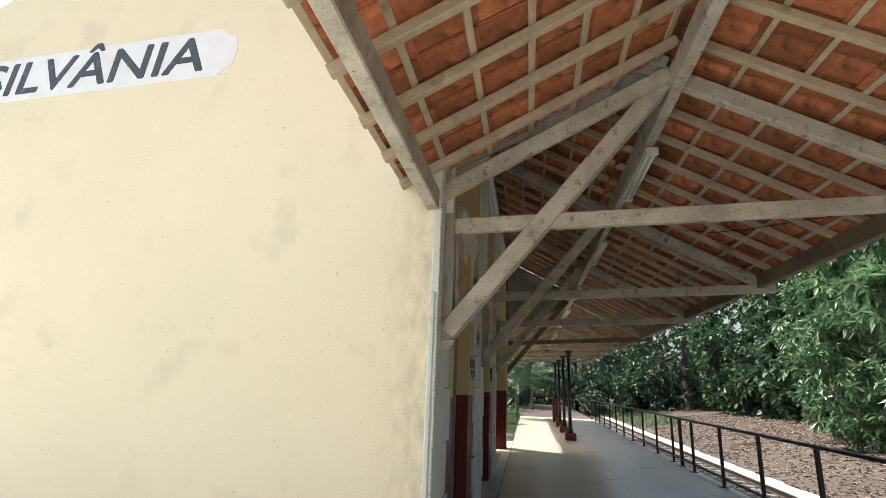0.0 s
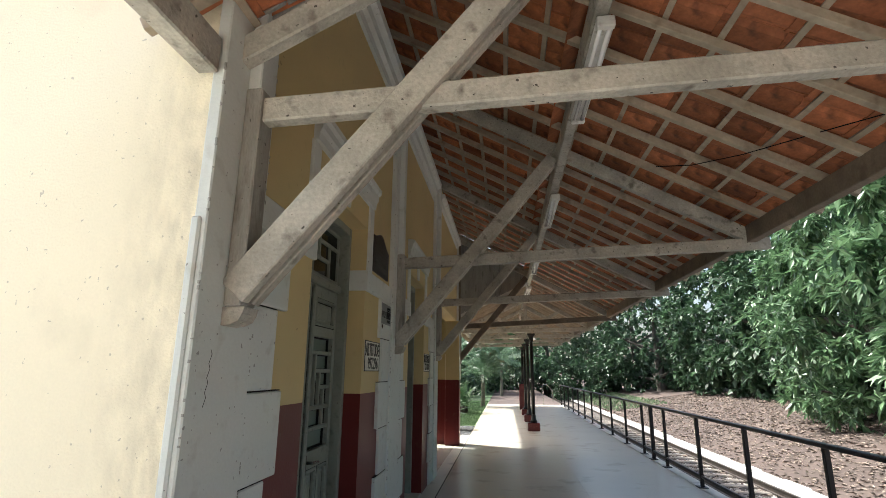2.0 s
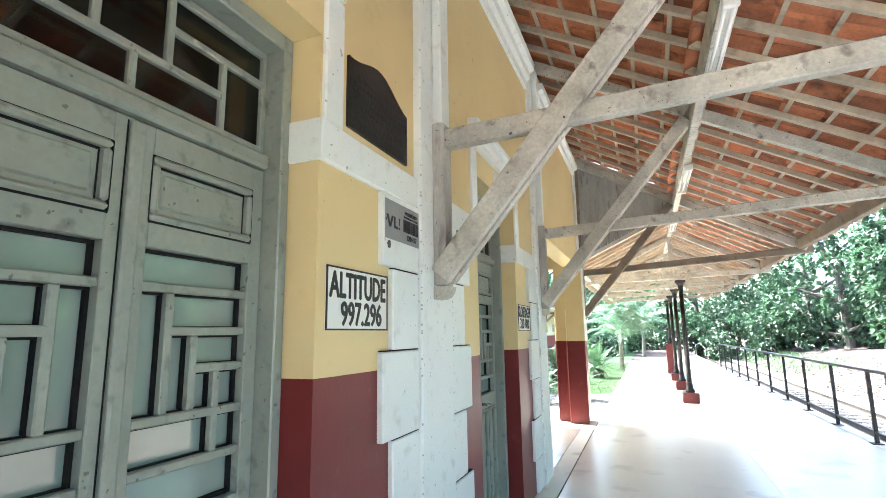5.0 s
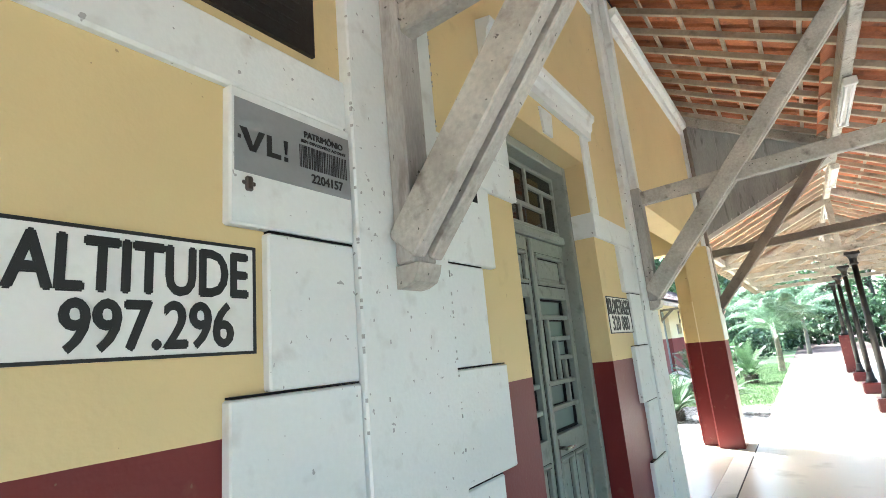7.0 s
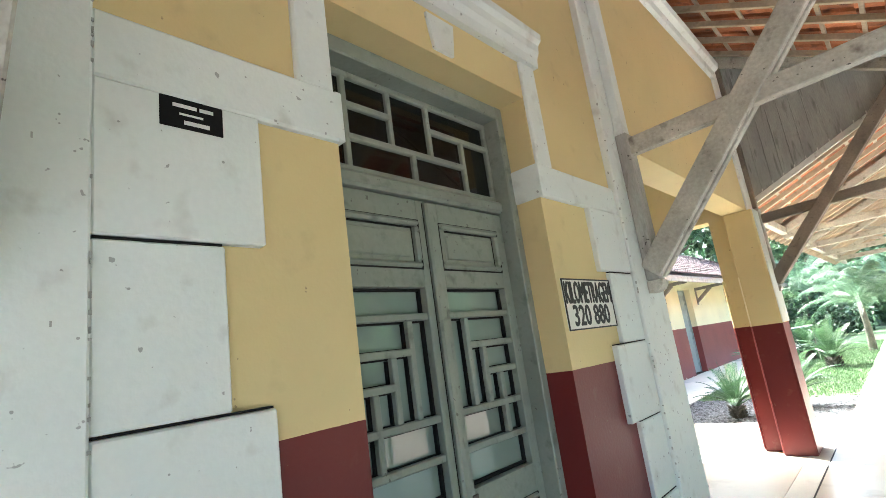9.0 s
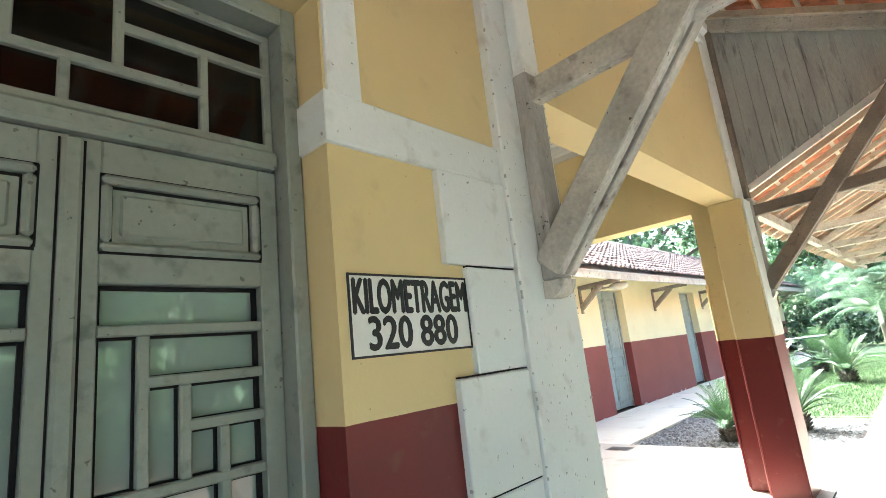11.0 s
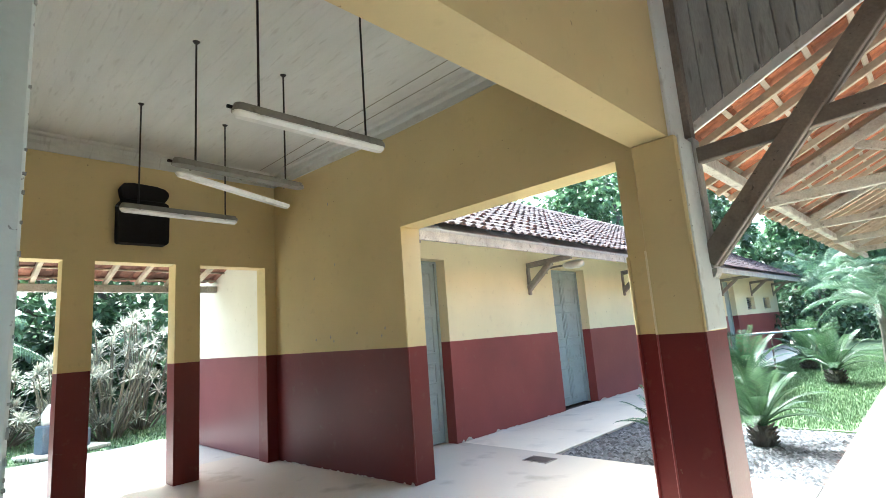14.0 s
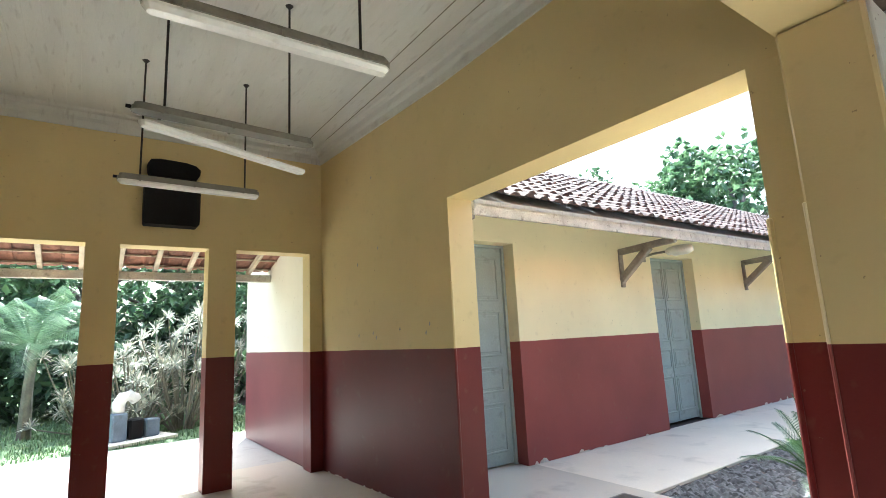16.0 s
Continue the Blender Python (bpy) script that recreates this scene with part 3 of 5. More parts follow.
# door surrounds: band, upright strips, hood and keystone
BAND0, BAND1 = 2.25, 2.42
for (a, b), (pl, pr) in zip(DOORS, ((5.07, 7.88), (8.34, 11.04))):
    s = thing("door_surround", "white-painted moulded surround over a double door", "moulding", pose(FACE, (a + b) / 2, 0), "door surrounds")
    mid = (a + b) / 2
    for u0, u1, jamb in ((pl, a, a), (b, pr, b)):
        g = Geo()
        g.box(-0.01, 0.024, u0 - mid, u1 - mid, BAND0, BAND1, 0.008)
        inner = jamb - mid
        g.box(-0.15, 0.024, inner - 0.012 * (1 if jamb == a else -1), inner + 0.014 * (1 if jamb == a else -1), BAND0, BAND1, 0.004)
        part("band", g, M["paint_white"], s)
    for u in (a - 0.14, b + 0.01):
        g = Geo()
        g.box(-0.01, 0.020, u - mid, u + 0.13 - mid, BAND1 - 0.004, 2.99, 0.007)
        part("strip", g, M["paint_white"], s)
    g = Geo()
    hood = [(0, 2.99), (0.035, 2.99), (0.04, 3.04), (0.055, 3.07), (0.06, 3.11), (0.08, 3.13), (0.085, 3.165), (0, 3.18)]
    over = 0.12 if a < 8 else 0.165
    g.prism(hood, "y", a - over - mid, b + over - mid)
    part("hood", g, M["paint_white"], s)
    g = Geo()
    g.prism([(-0.06, 2.80), (0.06, 2.80), (0.085, 2.96), (-0.085, 2.96)], "x", -0.01, 0.014)
    part("keystone", g, M["paint_white"], s)


# ---- double doors with leaded-pattern glazing bars ----
def glazed_leaf(parent, y0, y1, out, label):
    """A door leaf between y0 and y1; out is +1 when its outer stile is at y1."""
    leaf = part("door_leaf", leaf_frame(y0, y1), M["door_paint"], parent, label)
    w0, w1 = y0 + 0.06, y1 - 0.06

    def u(t):
        return w0 + (w1 - w0) * (t if out > 0 else 1 - t)

    z_top, z_bot = 1.84, 1.05

    def z(t):
        return z_top + (z_bot - z_top) * t
    for t, a, b in ((0.145, 0, 1), (0.31, 0.25, 1), (0.46, 0.49, 1), (0.64, 0, 1), (0.82, 0, 1)):
        g = Geo()
        g.box(-0.012, 0.016, min(u(a), u(b)), max(u(a), u(b)), z(t) - 0.014, z(t) + 0.014, 0.004)
        part("glazing_bar", g, M["door_paint"], leaf)
    for t, a, b in ((0.25, 0.145, 0.64), (0.49, 0.31, 0.64), (0.73, 0.46, 0.82)):
        g = Geo()
        g.box(-0.011, 0.015, u(t) - 0.014, u(t) + 0.014, z(b) + 0.014, z(a) - 0.014, 0.004)
        part("glazing_bar", g, M["door_paint"], leaf)
    # black strips for the dirt and shade that frame the glass behind the bars
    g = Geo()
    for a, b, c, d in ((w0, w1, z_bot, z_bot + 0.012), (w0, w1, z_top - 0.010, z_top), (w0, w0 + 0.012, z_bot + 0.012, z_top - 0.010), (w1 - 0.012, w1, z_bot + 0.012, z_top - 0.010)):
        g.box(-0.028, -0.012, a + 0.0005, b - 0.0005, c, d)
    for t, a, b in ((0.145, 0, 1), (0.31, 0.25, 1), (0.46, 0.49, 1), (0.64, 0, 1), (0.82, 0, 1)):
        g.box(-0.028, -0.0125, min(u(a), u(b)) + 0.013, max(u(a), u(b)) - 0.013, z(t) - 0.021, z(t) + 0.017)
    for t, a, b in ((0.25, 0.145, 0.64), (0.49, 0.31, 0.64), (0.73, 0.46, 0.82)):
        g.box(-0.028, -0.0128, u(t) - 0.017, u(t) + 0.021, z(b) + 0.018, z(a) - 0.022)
    part("putty", g, M["dark"], leaf, "black strips for dirt and shade round the glass")
    g = Geo()
    g.box(-0.036, -0.030, w0 - 0.005, w1 + 0.005, z_bot - 0.005, z_top + 0.005)
    part("pane", g, M["glass_milky"], leaf, "pale back-painted glass that mirrors the trees")
    # raised panels above and below the glass
    half = (w0 + w1) / 2
    for p0, p1, za, zb in ((w0, w1, 1.92, 2.12), (w0, half - 0.02, 0.13, 0.93), (half + 0.02, w1, 0.13, 0.93)):
        g = Geo()
        g.box(-0.012, 0.006, p0 + 0.002, p1 - 0.002, za + 0.002, zb - 0.002, 0.004)
        g.box(0.0, 0.014, p0 + 0.045, p1 - 0.045, za + 0.045, zb - 0.045, 0.008)
        for q0, q1, r0, r1 in ((p0, p1, zb - 0.024, zb), (p0, p1, za, za + 0.024), (p0, p0 + 0.024, za + 0.024, zb - 0.024), (p1 - 0.024, p1, za + 0.024, zb - 0.024)):
            g.box(-0.01, 0.034, q0, q1, r0, r1, 0.009)
        part("raised_panel", g, M["door_paint"], leaf)
        # black lines along the mouldings put the shade of the grooves into colour
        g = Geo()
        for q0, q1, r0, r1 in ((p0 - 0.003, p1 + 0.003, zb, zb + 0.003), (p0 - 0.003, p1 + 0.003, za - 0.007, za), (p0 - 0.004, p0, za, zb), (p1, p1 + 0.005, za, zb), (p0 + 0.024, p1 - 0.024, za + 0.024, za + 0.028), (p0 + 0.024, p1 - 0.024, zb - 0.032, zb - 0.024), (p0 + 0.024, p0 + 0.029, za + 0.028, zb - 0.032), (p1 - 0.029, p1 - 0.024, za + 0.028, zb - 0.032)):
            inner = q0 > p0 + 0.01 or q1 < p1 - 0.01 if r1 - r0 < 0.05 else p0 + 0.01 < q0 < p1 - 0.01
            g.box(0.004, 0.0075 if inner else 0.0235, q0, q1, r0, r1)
        part("groove", g, M["dark"], leaf, "black lines painted for the shade in the panel grooves")
    return leaf


def leaf_frame(y0, y1):
    """Stiles and rails round the panels and the glass."""
    g = Geo()
    t = 0.022
    g.box(-t, t, y0, y0 + 0.06, 0.02, 2.21, 0.003)
    g.box(-t, t, y1 - 0.06, y1, 0.02, 2.21, 0.003)
    for z0, z1 in ((0.02, 0.13), (0.93, 1.05), (1.84, 1.92), (2.12, 2.21)):
        g.box(-t, t, y0 + 0.06, y1 - 0.06, z0, z1, 0.003)
    half = (y0 + y1) / 2
    g.box(-t, t, half - 0.02, half + 0.02, 0.13, 0.93, 0.003)
    return g


for i, (a, b) in enumerate(DOORS):
    mid = (a + b) / 2
    d = tagged(new("door_%d" % (i + 1)), "grey-green double door with patterned glazing bars and transom light", "door", "station double doors", "structure")
    d.matrix_basis = pose(-0.715, mid, 0)
    h = (b - a) / 2
    g = Geo()
    g.box(-0.06, 0.10, -h + 0.002, -h + 0.055, 0, HEAD, 0.006)
    g.box(-0.06, 0.10, h - 0.055, h - 0.002, 0, HEAD, 0.006)
    g.box(-0.06, 0.10, -h + 0.055, h - 0.055, 2.71, HEAD - 0.002, 0.006)
    part("door_frame", g, M["door_paint"], d)
    g = Geo()
    g.box(-0.03, 0.05, -h + 0.055, h - 0.055, 2.215, 2.275, 0.012)
    part("transom_rail", g, M["door_paint"], d)
    glazed_leaf(d, -h + 0.058, -0.004, -1, "grey-green door leaf with glazing bars")
    right = glazed_leaf(d, 0.004, h - 0.058, 1, "grey-green door leaf with glazing bars")
    g = Geo()
    g.box(0.02, 0.045, -0.022, 0.022, 0.02, 2.2, 0.008)
    part("cover_strip", g, M["door_paint"], d)
    # black strips beside the cover strip stand for the shaded gap
    part("gap", Geo().box(0.018, 0.0232, -0.0275, -0.0225, 0.02, 2.2).box(0.018, 0.0232, 0.0225, 0.0305, 0.02, 2.2), M["dark"], d, "black strips for the shade between the leaves")
    g = Geo()
    g.tube([(0.022, 0.06, 0.985), (0.075, 0.06, 0.985)], 0.011, 10)
    g.tube([(0.075, 0.05, 0.985), (0.08, 0.10, 0.985), (0.078, 0.165, 0.98)], [0.011, 0.01, 0.008], 10)
    part("lever_handle", g, M["chrome"], d, "worn chrome lever handle")
    part("escutcheon", Geo().box(0.02, 0.027, 0.042, 0.078, 0.90, 1.03, 0.004), M["rail_steel"], d, "dark narrow lock plate")
    # transom light
    t0, t1, z0, z1 = -h + 0.06, h - 0.06, 2.28, 2.705
    g = Geo()
    g.box(-0.004, 0.0, t0, t1, z0, z1)
    pane = part("transom_pane", g, M["glass_dark"], d, "dark transom glass")
    def tu(q):
        return t0 + (t1 - t0) * q
    def tz(q):
        return z1 + (z0 - z1) * q
    bars = [("h", 0.65, 0.15, 0.80), ("h", 0.33, 0.15, 0.37), ("h", 0.33, 0.59, 1), ("v", 0.15, 0, 1), ("v", 0.37, 0, 0.65), ("v", 0.59, 0, 0.65), ("v", 0.48, 0.65, 1), ("v", 0.80, 0.33, 1),
            ("h", 0.03, 0, 1), ("h", 0.97, 0, 1), ("v", 0.01, 0, 1), ("v", 0.99, 0, 1)]
    for o, q, r0, r1 in bars:
        g = Geo()
        if o == "h":
            g.box(-0.012, 0.018, tu(r0), tu(r1), tz(q) - 0.014, tz(q) + 0.014, 0.004)
        else:
            g.box(-0.011, 0.017, tu(q) - 0.013, tu(q) + 0.013, tz(r1), tz(r0), 0.004)
        part("glazing_bar", g, M["door_paint"], d)
    # threshold
    g = Geo()
    g.box(-0.1, 0.235, -h + 0.004, h - 0.004, -0.01, 0.018, 0.005)
    part("threshold", g, M["concrete"], d, "worn cement threshold")

# ---- signs on the platform wall ----


def framed_sign(y0, y1, z0, z1, rows, label, x=FACE):
    s = thing("sign_board", label, "sign", on_front(x, y0, z0))
    w, h = y1 - y0, z1 - z0
    part("board", Geo().box(0, w, 0, h, 0, 0.006, 0.002), M["sign_white"], s)
    g = Geo()
    for a, b, c, d in ((0, w, 0, 0.007), (0, w, h - 0.007, h), (0, 0.007, 0.007, h - 0.007), (w - 0.007, w, 0.007, h - 0.007)):
        g.box(a, b, c, d, 0.004, 0.009)
    part("border", g, M["black"], s, "black painted border")
    for text, tx, ty, tw, th in rows:
        lettering("lettering", text, th, tw, pose(tx, ty, 0.0065), M["black"], s, 0.035)
    return s


framed_sign(7.066, 7.561, 1.594, 1.847, [("ALTITUDE", 0.022, 0.13, 0.45, 0.102), ("997.296", 0.105, 0.020, 0.33, 0.094)], "white enamel sign lettered with the altitude")
framed_sign(10.224, 10.746, 1.596, 1.847, [("KILOMETRAGEM", 0.018, 0.13, 0.492, 0.105), ("320 880", 0.068, 0.022, 0.382, 0.097)], "white enamel sign lettered with the kilometre mark")

s = thing("inventory_plate", "grey metal inventory plate with a bar code", "plate", on_front(FACE + 0.026, 7.49, 2.025))
part("plate", Geo().box(0, 0.385, 0, 0.195, 0, 0.005, 0.002), M["plate_grey"], s)
random.seed(4)
g = Geo()
u = 0.196
while u < 0.366:
    w = random.choice((0.0018, 0.003, 0.0045))
    g.box(u, u + w, 0.06, 0.125, 0.004, 0.0062)
    u += w + random.choice((0.0018, 0.0028, 0.004))
tagged(part("bar_code", g, M["black"], s), "", "", "", "stuff")
lettering("lettering", "PATRIMÔNIO", 0.023, 0.142, pose(0.214, 0.15, 0.0052), M["black"], s, 0.035)
lettering("lettering", "2204157", 0.026, 0.115, pose(0.235, 0.022, 0.0052), M["black"], s, 0.03)
lettering("small_print", "BEM DEVOLVIDO AO DNIT", 0.0085, 0.165, pose(0.203, 0.1335, 0.0052), M["black"], s, 0.04)
g = Geo()
g.box(0.03, 0.05, -0.045, -0.008, -0.002, 0.012, 0.004)
g.box(0.022, 0.058, -0.03, -0.02, -0.002, 0.008, 0.002)
part("clip", g, M["rail_steel"], s, "small rusty fixing clip")
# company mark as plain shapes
g = Geo()
g.prism([(0.015, 0.118), (0.035, 0.118), (0.052, 0.075), (0.069, 0.118), (0.087, 0.118), (0.060, 0.06), (0.043, 0.06)], "z", 0.004, 0.0065)
g.prism([(0.092, 0.118), (0.107, 0.118), (0.107, 0.073), (0.135, 0.073), (0.135, 0.06), (0.092, 0.06)], "z", 0.004, 0.0065)
g.prism([(0.144, 0.118), (0.158, 0.118), (0.154, 0.08), (0.148, 0.08)], "z", 0.004, 0.0065)
g.box(0.145, 0.157, 0.06, 0.072, 0.004, 0.0065)
g.box(0.010, 0.018, 0.086, 0.096, 0.004, 0.0065)
part("company_mark", g, M["black"], s)

s = thing("memorial_plaque", "dark bronze plaque with a curved top and raised lines", "plaque", on_front(FACE, 7.19, 2.46))
outline = [(0, 0), (0.58, 0), (0.58, 0.27)] + [(0.58 - 0.58 * k / 14, 0.27 + 0.085 * math.sin(math.pi * k / 14) ** 2 + 0.06 * k / 14) for k in range(1, 14)] + [(0, 0.33)]
part("plate", Geo().prism(outline, "z", 0, 0.014), M["bronze"], s)
g = Geo()
for k in range(7):
    ins = 0.05 + 0.03 * ((k * 37) % 5) / 5
    g.box(ins, 0.58 - ins, 0.05 + k * 0.034, 0.062 + k * 0.034, 0.013, 0.017, 0.001)
tagged(part("inscription", g, M["bronze"], s), "", "", "", "stuff")

s = thing("number_plate", "small black enamel number plate", "plate", on_front(FACE + 0.026, 8.472, 2.165))
part("plate", Geo().box(0, 0.15, 0, 0.08, 0, 0.005, 0.002), M["dark"], s)
g = Geo()
for a, b, c, d in ((0.03, 0.085, 0.055, 0.064), (0.092, 0.125, 0.055, 0.064), (0.045, 0.10, 0.036, 0.041), (0.055, 0.115, 0.013, 0.023)):
    g.box(a, b, c, d, 0.004, 0.0062)
part("print", g, M["sign_white"], s)

# station name on the gable wall
name_board = thing("station_sign", "white painted station name panel with notched ends", "sign", end_turn @ Matrix(((1, 0, 0, -5.40), (0, 0, -1, 0), (0, 1, 0, 4.16), (0, 0, 0, 1))))
NB = 3.38
out = [(0, 0.07), (0.10, 0), (NB - 0.10, 0), (NB - 0.03, 0.07), (NB + 0.06, 0.10), (NB + 0.09, 0.25), (NB + 0.06, 0.40), (NB - 0.03, 0.43), (NB - 0.10, 0.50), (0.10, 0.50), (0.03, 0.43), (-0.06, 0.40), (-0.09, 0.25), (-0.06, 0.10)]
part("panel", Geo().prism(out, "z", -0.005, 0.006), M["panel_white"], name_board)
lettering("lettering", "SILVÂNIA", 0.46, 2.72, pose(0.40, 0.075, 0.0065), M["letter_blue"], name_board, 0.02, 0.14)


# ---- canopy ----
RIDGE, RISE, FALL = 1.30, 3.90, 0.54
GARDEN_RISE, GARDEN_FALL = 3.72, 0.47  # the lower slope towards the garden


def slope_z(x, sign=1):
    """Height of the middle of the principal rafters; sign -1 is the slope that falls towards the building side."""
    return RISE - FALL * (x - RIDGE) * sign


def garden_z(x):
    return GARDEN_RISE - GARDEN_FALL * (RIDGE - x)


def wall_truss(y, gabled, wood="truss_wood"):
    """A truss that bears on the wall: tie, strut of paired boards, wall post, corbel and rafter."""
    t = thing("roof_truss", "pale weathered timber truss borne by the station wall", "truss", pose(FACE + 0.045, y, 0), "canopy trusses")
    ox = FACE + 0.045

    def at(x, z, dy=0.0):
        return (x - ox, dy, z)
    part("tie_beam", Geo().beam(at(-0.435, 2.705 if y < 15 else 2.66), at(3.28, 2.855), 0.075, 0.115, 0.008), M[wood], t)
    for dy in (-0.046, 0.046):
        part("strut_board", Geo().beam(at(-0.40, 1.895, dy), at(1.22, 3.83, dy), 0.06, 0.13, 0.006), M[wood], t)
    for q in (0.30, 0.62, 0.95):
        a, b = Vector(at(-0.40, 1.895)), Vector(at(1.22, 3.83))
        part("packing", Geo().beam(a.lerp(b, q - 0.03), a.lerp(b, q + 0.03), 0.03, 0.08, 0.003), M["truss_wood"], t)
    # added black strip stands for the deep shade in the slot
    a, b = Vector(at(-0.432, 1.918)), Vector(at(1.17, 3.832))
    part("filler", Geo().beam(a, b, 0.031, 0.05, 0.002), M["dark"], t, "black strip standing in for the shade between the strut boards")
    part("wall_post", Geo().box(0, 0.075, -0.06, 0.06, 1.842, 2.80, 0.006), M["post_wood"], t)
    part("upper_post", Geo().box(0, 0.06, -0.05, 0.05, 2.804, 4.75, 0.006), M["paint_white" if wood == "truss_wood" else wood], t, "white-painted upper length of the wall post")
    g = Geo()
    g.prism([(0, 1.765), (0.035, 1.768), (0.07, 1.783), (0.085, 1.81), (0.092, 1.838), (0, 1.838)], "y", -0.06, 0.06)
    part("corbel", g, M["truss_wood"], t, "dirty white corbel block")
    g = Geo()
    g.beam(at(1.24, slope_z(1.24)), at(3.2, slope_z(3.2)), 0.08, 0.13, 0.008)
    part("rafter", g, M["truss_wood"], t)
    g = Geo()
    g.beam(at(-0.42, slope_z(-0.42)), at(1.239, slope_z(1.239)), 0.08, 0.13, 0.008)
    part("rafter", g, M["truss_wood"], t)
    if gabled and y < 10:
        part("rafter", Geo().beam(at(-0.55, RISE - FALL * (RIDGE + 0.55), -0.082), at(1.26, RISE - FALL * 0.04, -0.082), 0.075, 0.12, 0.008), M["truss_wood"], t)
    elif gabled:
        part("barge_board", Geo().beam(at(-0.55, garden_z(-0.55) + 0.03, 0.145), at(1.26, garden_z(1.26) + 0.03, 0.145), 0.03, 0.10, 0.004), M["lamp_white"], t, "pale barge board at the verge of the garden slope")
    return t


wall_truss(4.86, True)
wall_truss(8.10, False)
wall_truss(11.26, False)
wall_truss(15.22, True, "aged_wood")

# free-standing part: trusses on iron columns


def column_truss(y):
    t = thing("roof_truss", "pale timber roof truss carried on an iron column", "truss", pose(1.42, y, 0), "canopy trusses on columns")
    part("tie_beam", Geo().beam((-2.0, 0, 2.77), (1.85, 0, 2.85), 0.075, 0.115, 0.008), M["truss_wood"], t)
    part("rafter", Geo().beam((-0.10, 0, RISE), (1.80, 0, slope_z(3.22)), 0.08, 0.12, 0.008), M["truss_wood"], t)
    part("rafter", Geo().beam((-0.14, 0, garden_z(1.28) + 0.0), (-2.04, 0, garden_z(-0.62)), 0.08, 0.12, 0.008), M["truss_wood"], t)
    part("king_post", Geo().box(-0.17, -0.07, -0.04, 0.04, 2.84, RISE - 0.05, 0.006), M["truss_wood"], t)
    for s in (-1, 1):
        part("strut", Geo().beam((-0.12 + 0.05 * s, 0, 2.86), (-0.12 + 0.95 * s, 0, (slope_z(RIDGE + 0.95) if s > 0 else garden_z(RIDGE - 0.95)) - 0.06), 0.06, 0.09, 0.006), M["truss_wood"], t)
    return t


def column(y, block=0.22):
    c = thing("iron_column", "slim black cast-iron column on a red masonry block", "column", pose(1.45, y, 0), "platform columns")
    g = Geo()
    g.box(-0.17, 0.17, -0.17, 0.17, 0, block, 0.02)
    part("base_block", g, M["paint_red"], c, "red painted masonry block")
    g = Geo()
    g.tube([(0, 0, block), (0, 0, block + 0.05), (0, 0, block + 0.08), (0, 0, block + 0.20), (0, 0, block + 0.22)], [0.10, 0.10, 0.075, 0.062, 0.055], 14)
    g.tube([(0, 0, block + 0.22), (0, 0, 2.48)], [0.055, 0.045], 14)
    part("shaft", g, M["iron"], c, smooth=True)
    g = Geo()
    g.tube([(0, 0, 2.48), (0, 0, 2.50), (0, 0, 2.53), (0, 0, 2.60), (0, 0, 2.66)], [0.05, 0.07, 0.055, 0.06, 0.10], 14)
    g.box(-0.11, 0.11, -0.09, 0.09, 2.66, 2.715, 0.006)
    part("capital", g, M["iron"], c)
    return c


for y, block in ((18.25, 0.22), (21.0, 0.22), (23.8, 0.22), (26.7, 1.1)):
    column_truss(y)
    column(y, block)

# longitudinal timbers
# the unseen length south to y = -9 is added to block skylight
g = Geo()
g.box(RIDGE - 0.045, RIDGE + 0.045, -9.0, 30.0, RISE - 0.17, RISE + 0.02, 0.008)
structure(solid("ridge_beam", g, M["truss_wood"]), "long pale timber ridge beam of the canopy")
g = Geo()
g.box(3.06, 3.15, -9.0, 30.0, slope_z(3.1) - 0.07, slope_z(3.1) + 0.10, 0.008)
structure(solid("eave_beam", g, M["eave_wood"]), "timber eave beam along the track side")
g = Geo()
g.box(-0.545, -0.455, -9.0, 4.62, 2.76, 2.92, 0.008)
structure(solid("eave_beam_south", g, M["truss_wood"]), "timber wall plate running out from the gable corner")
g = Geo()
g.box(-0.60, -0.51, 15.52, 30.0, 2.78, 2.90, 0.008)
structure(solid("eave_beam_garden", g, M["truss_wood"]), "timber eave beam along the garden side")

# common rafters, battens and tiles, slope by slope
canopy = structure(new("canopy_roof"), "clay-tiled canopy roof on pale rafters and battens")
rafter_mesh, batten_mesh = {}, {}


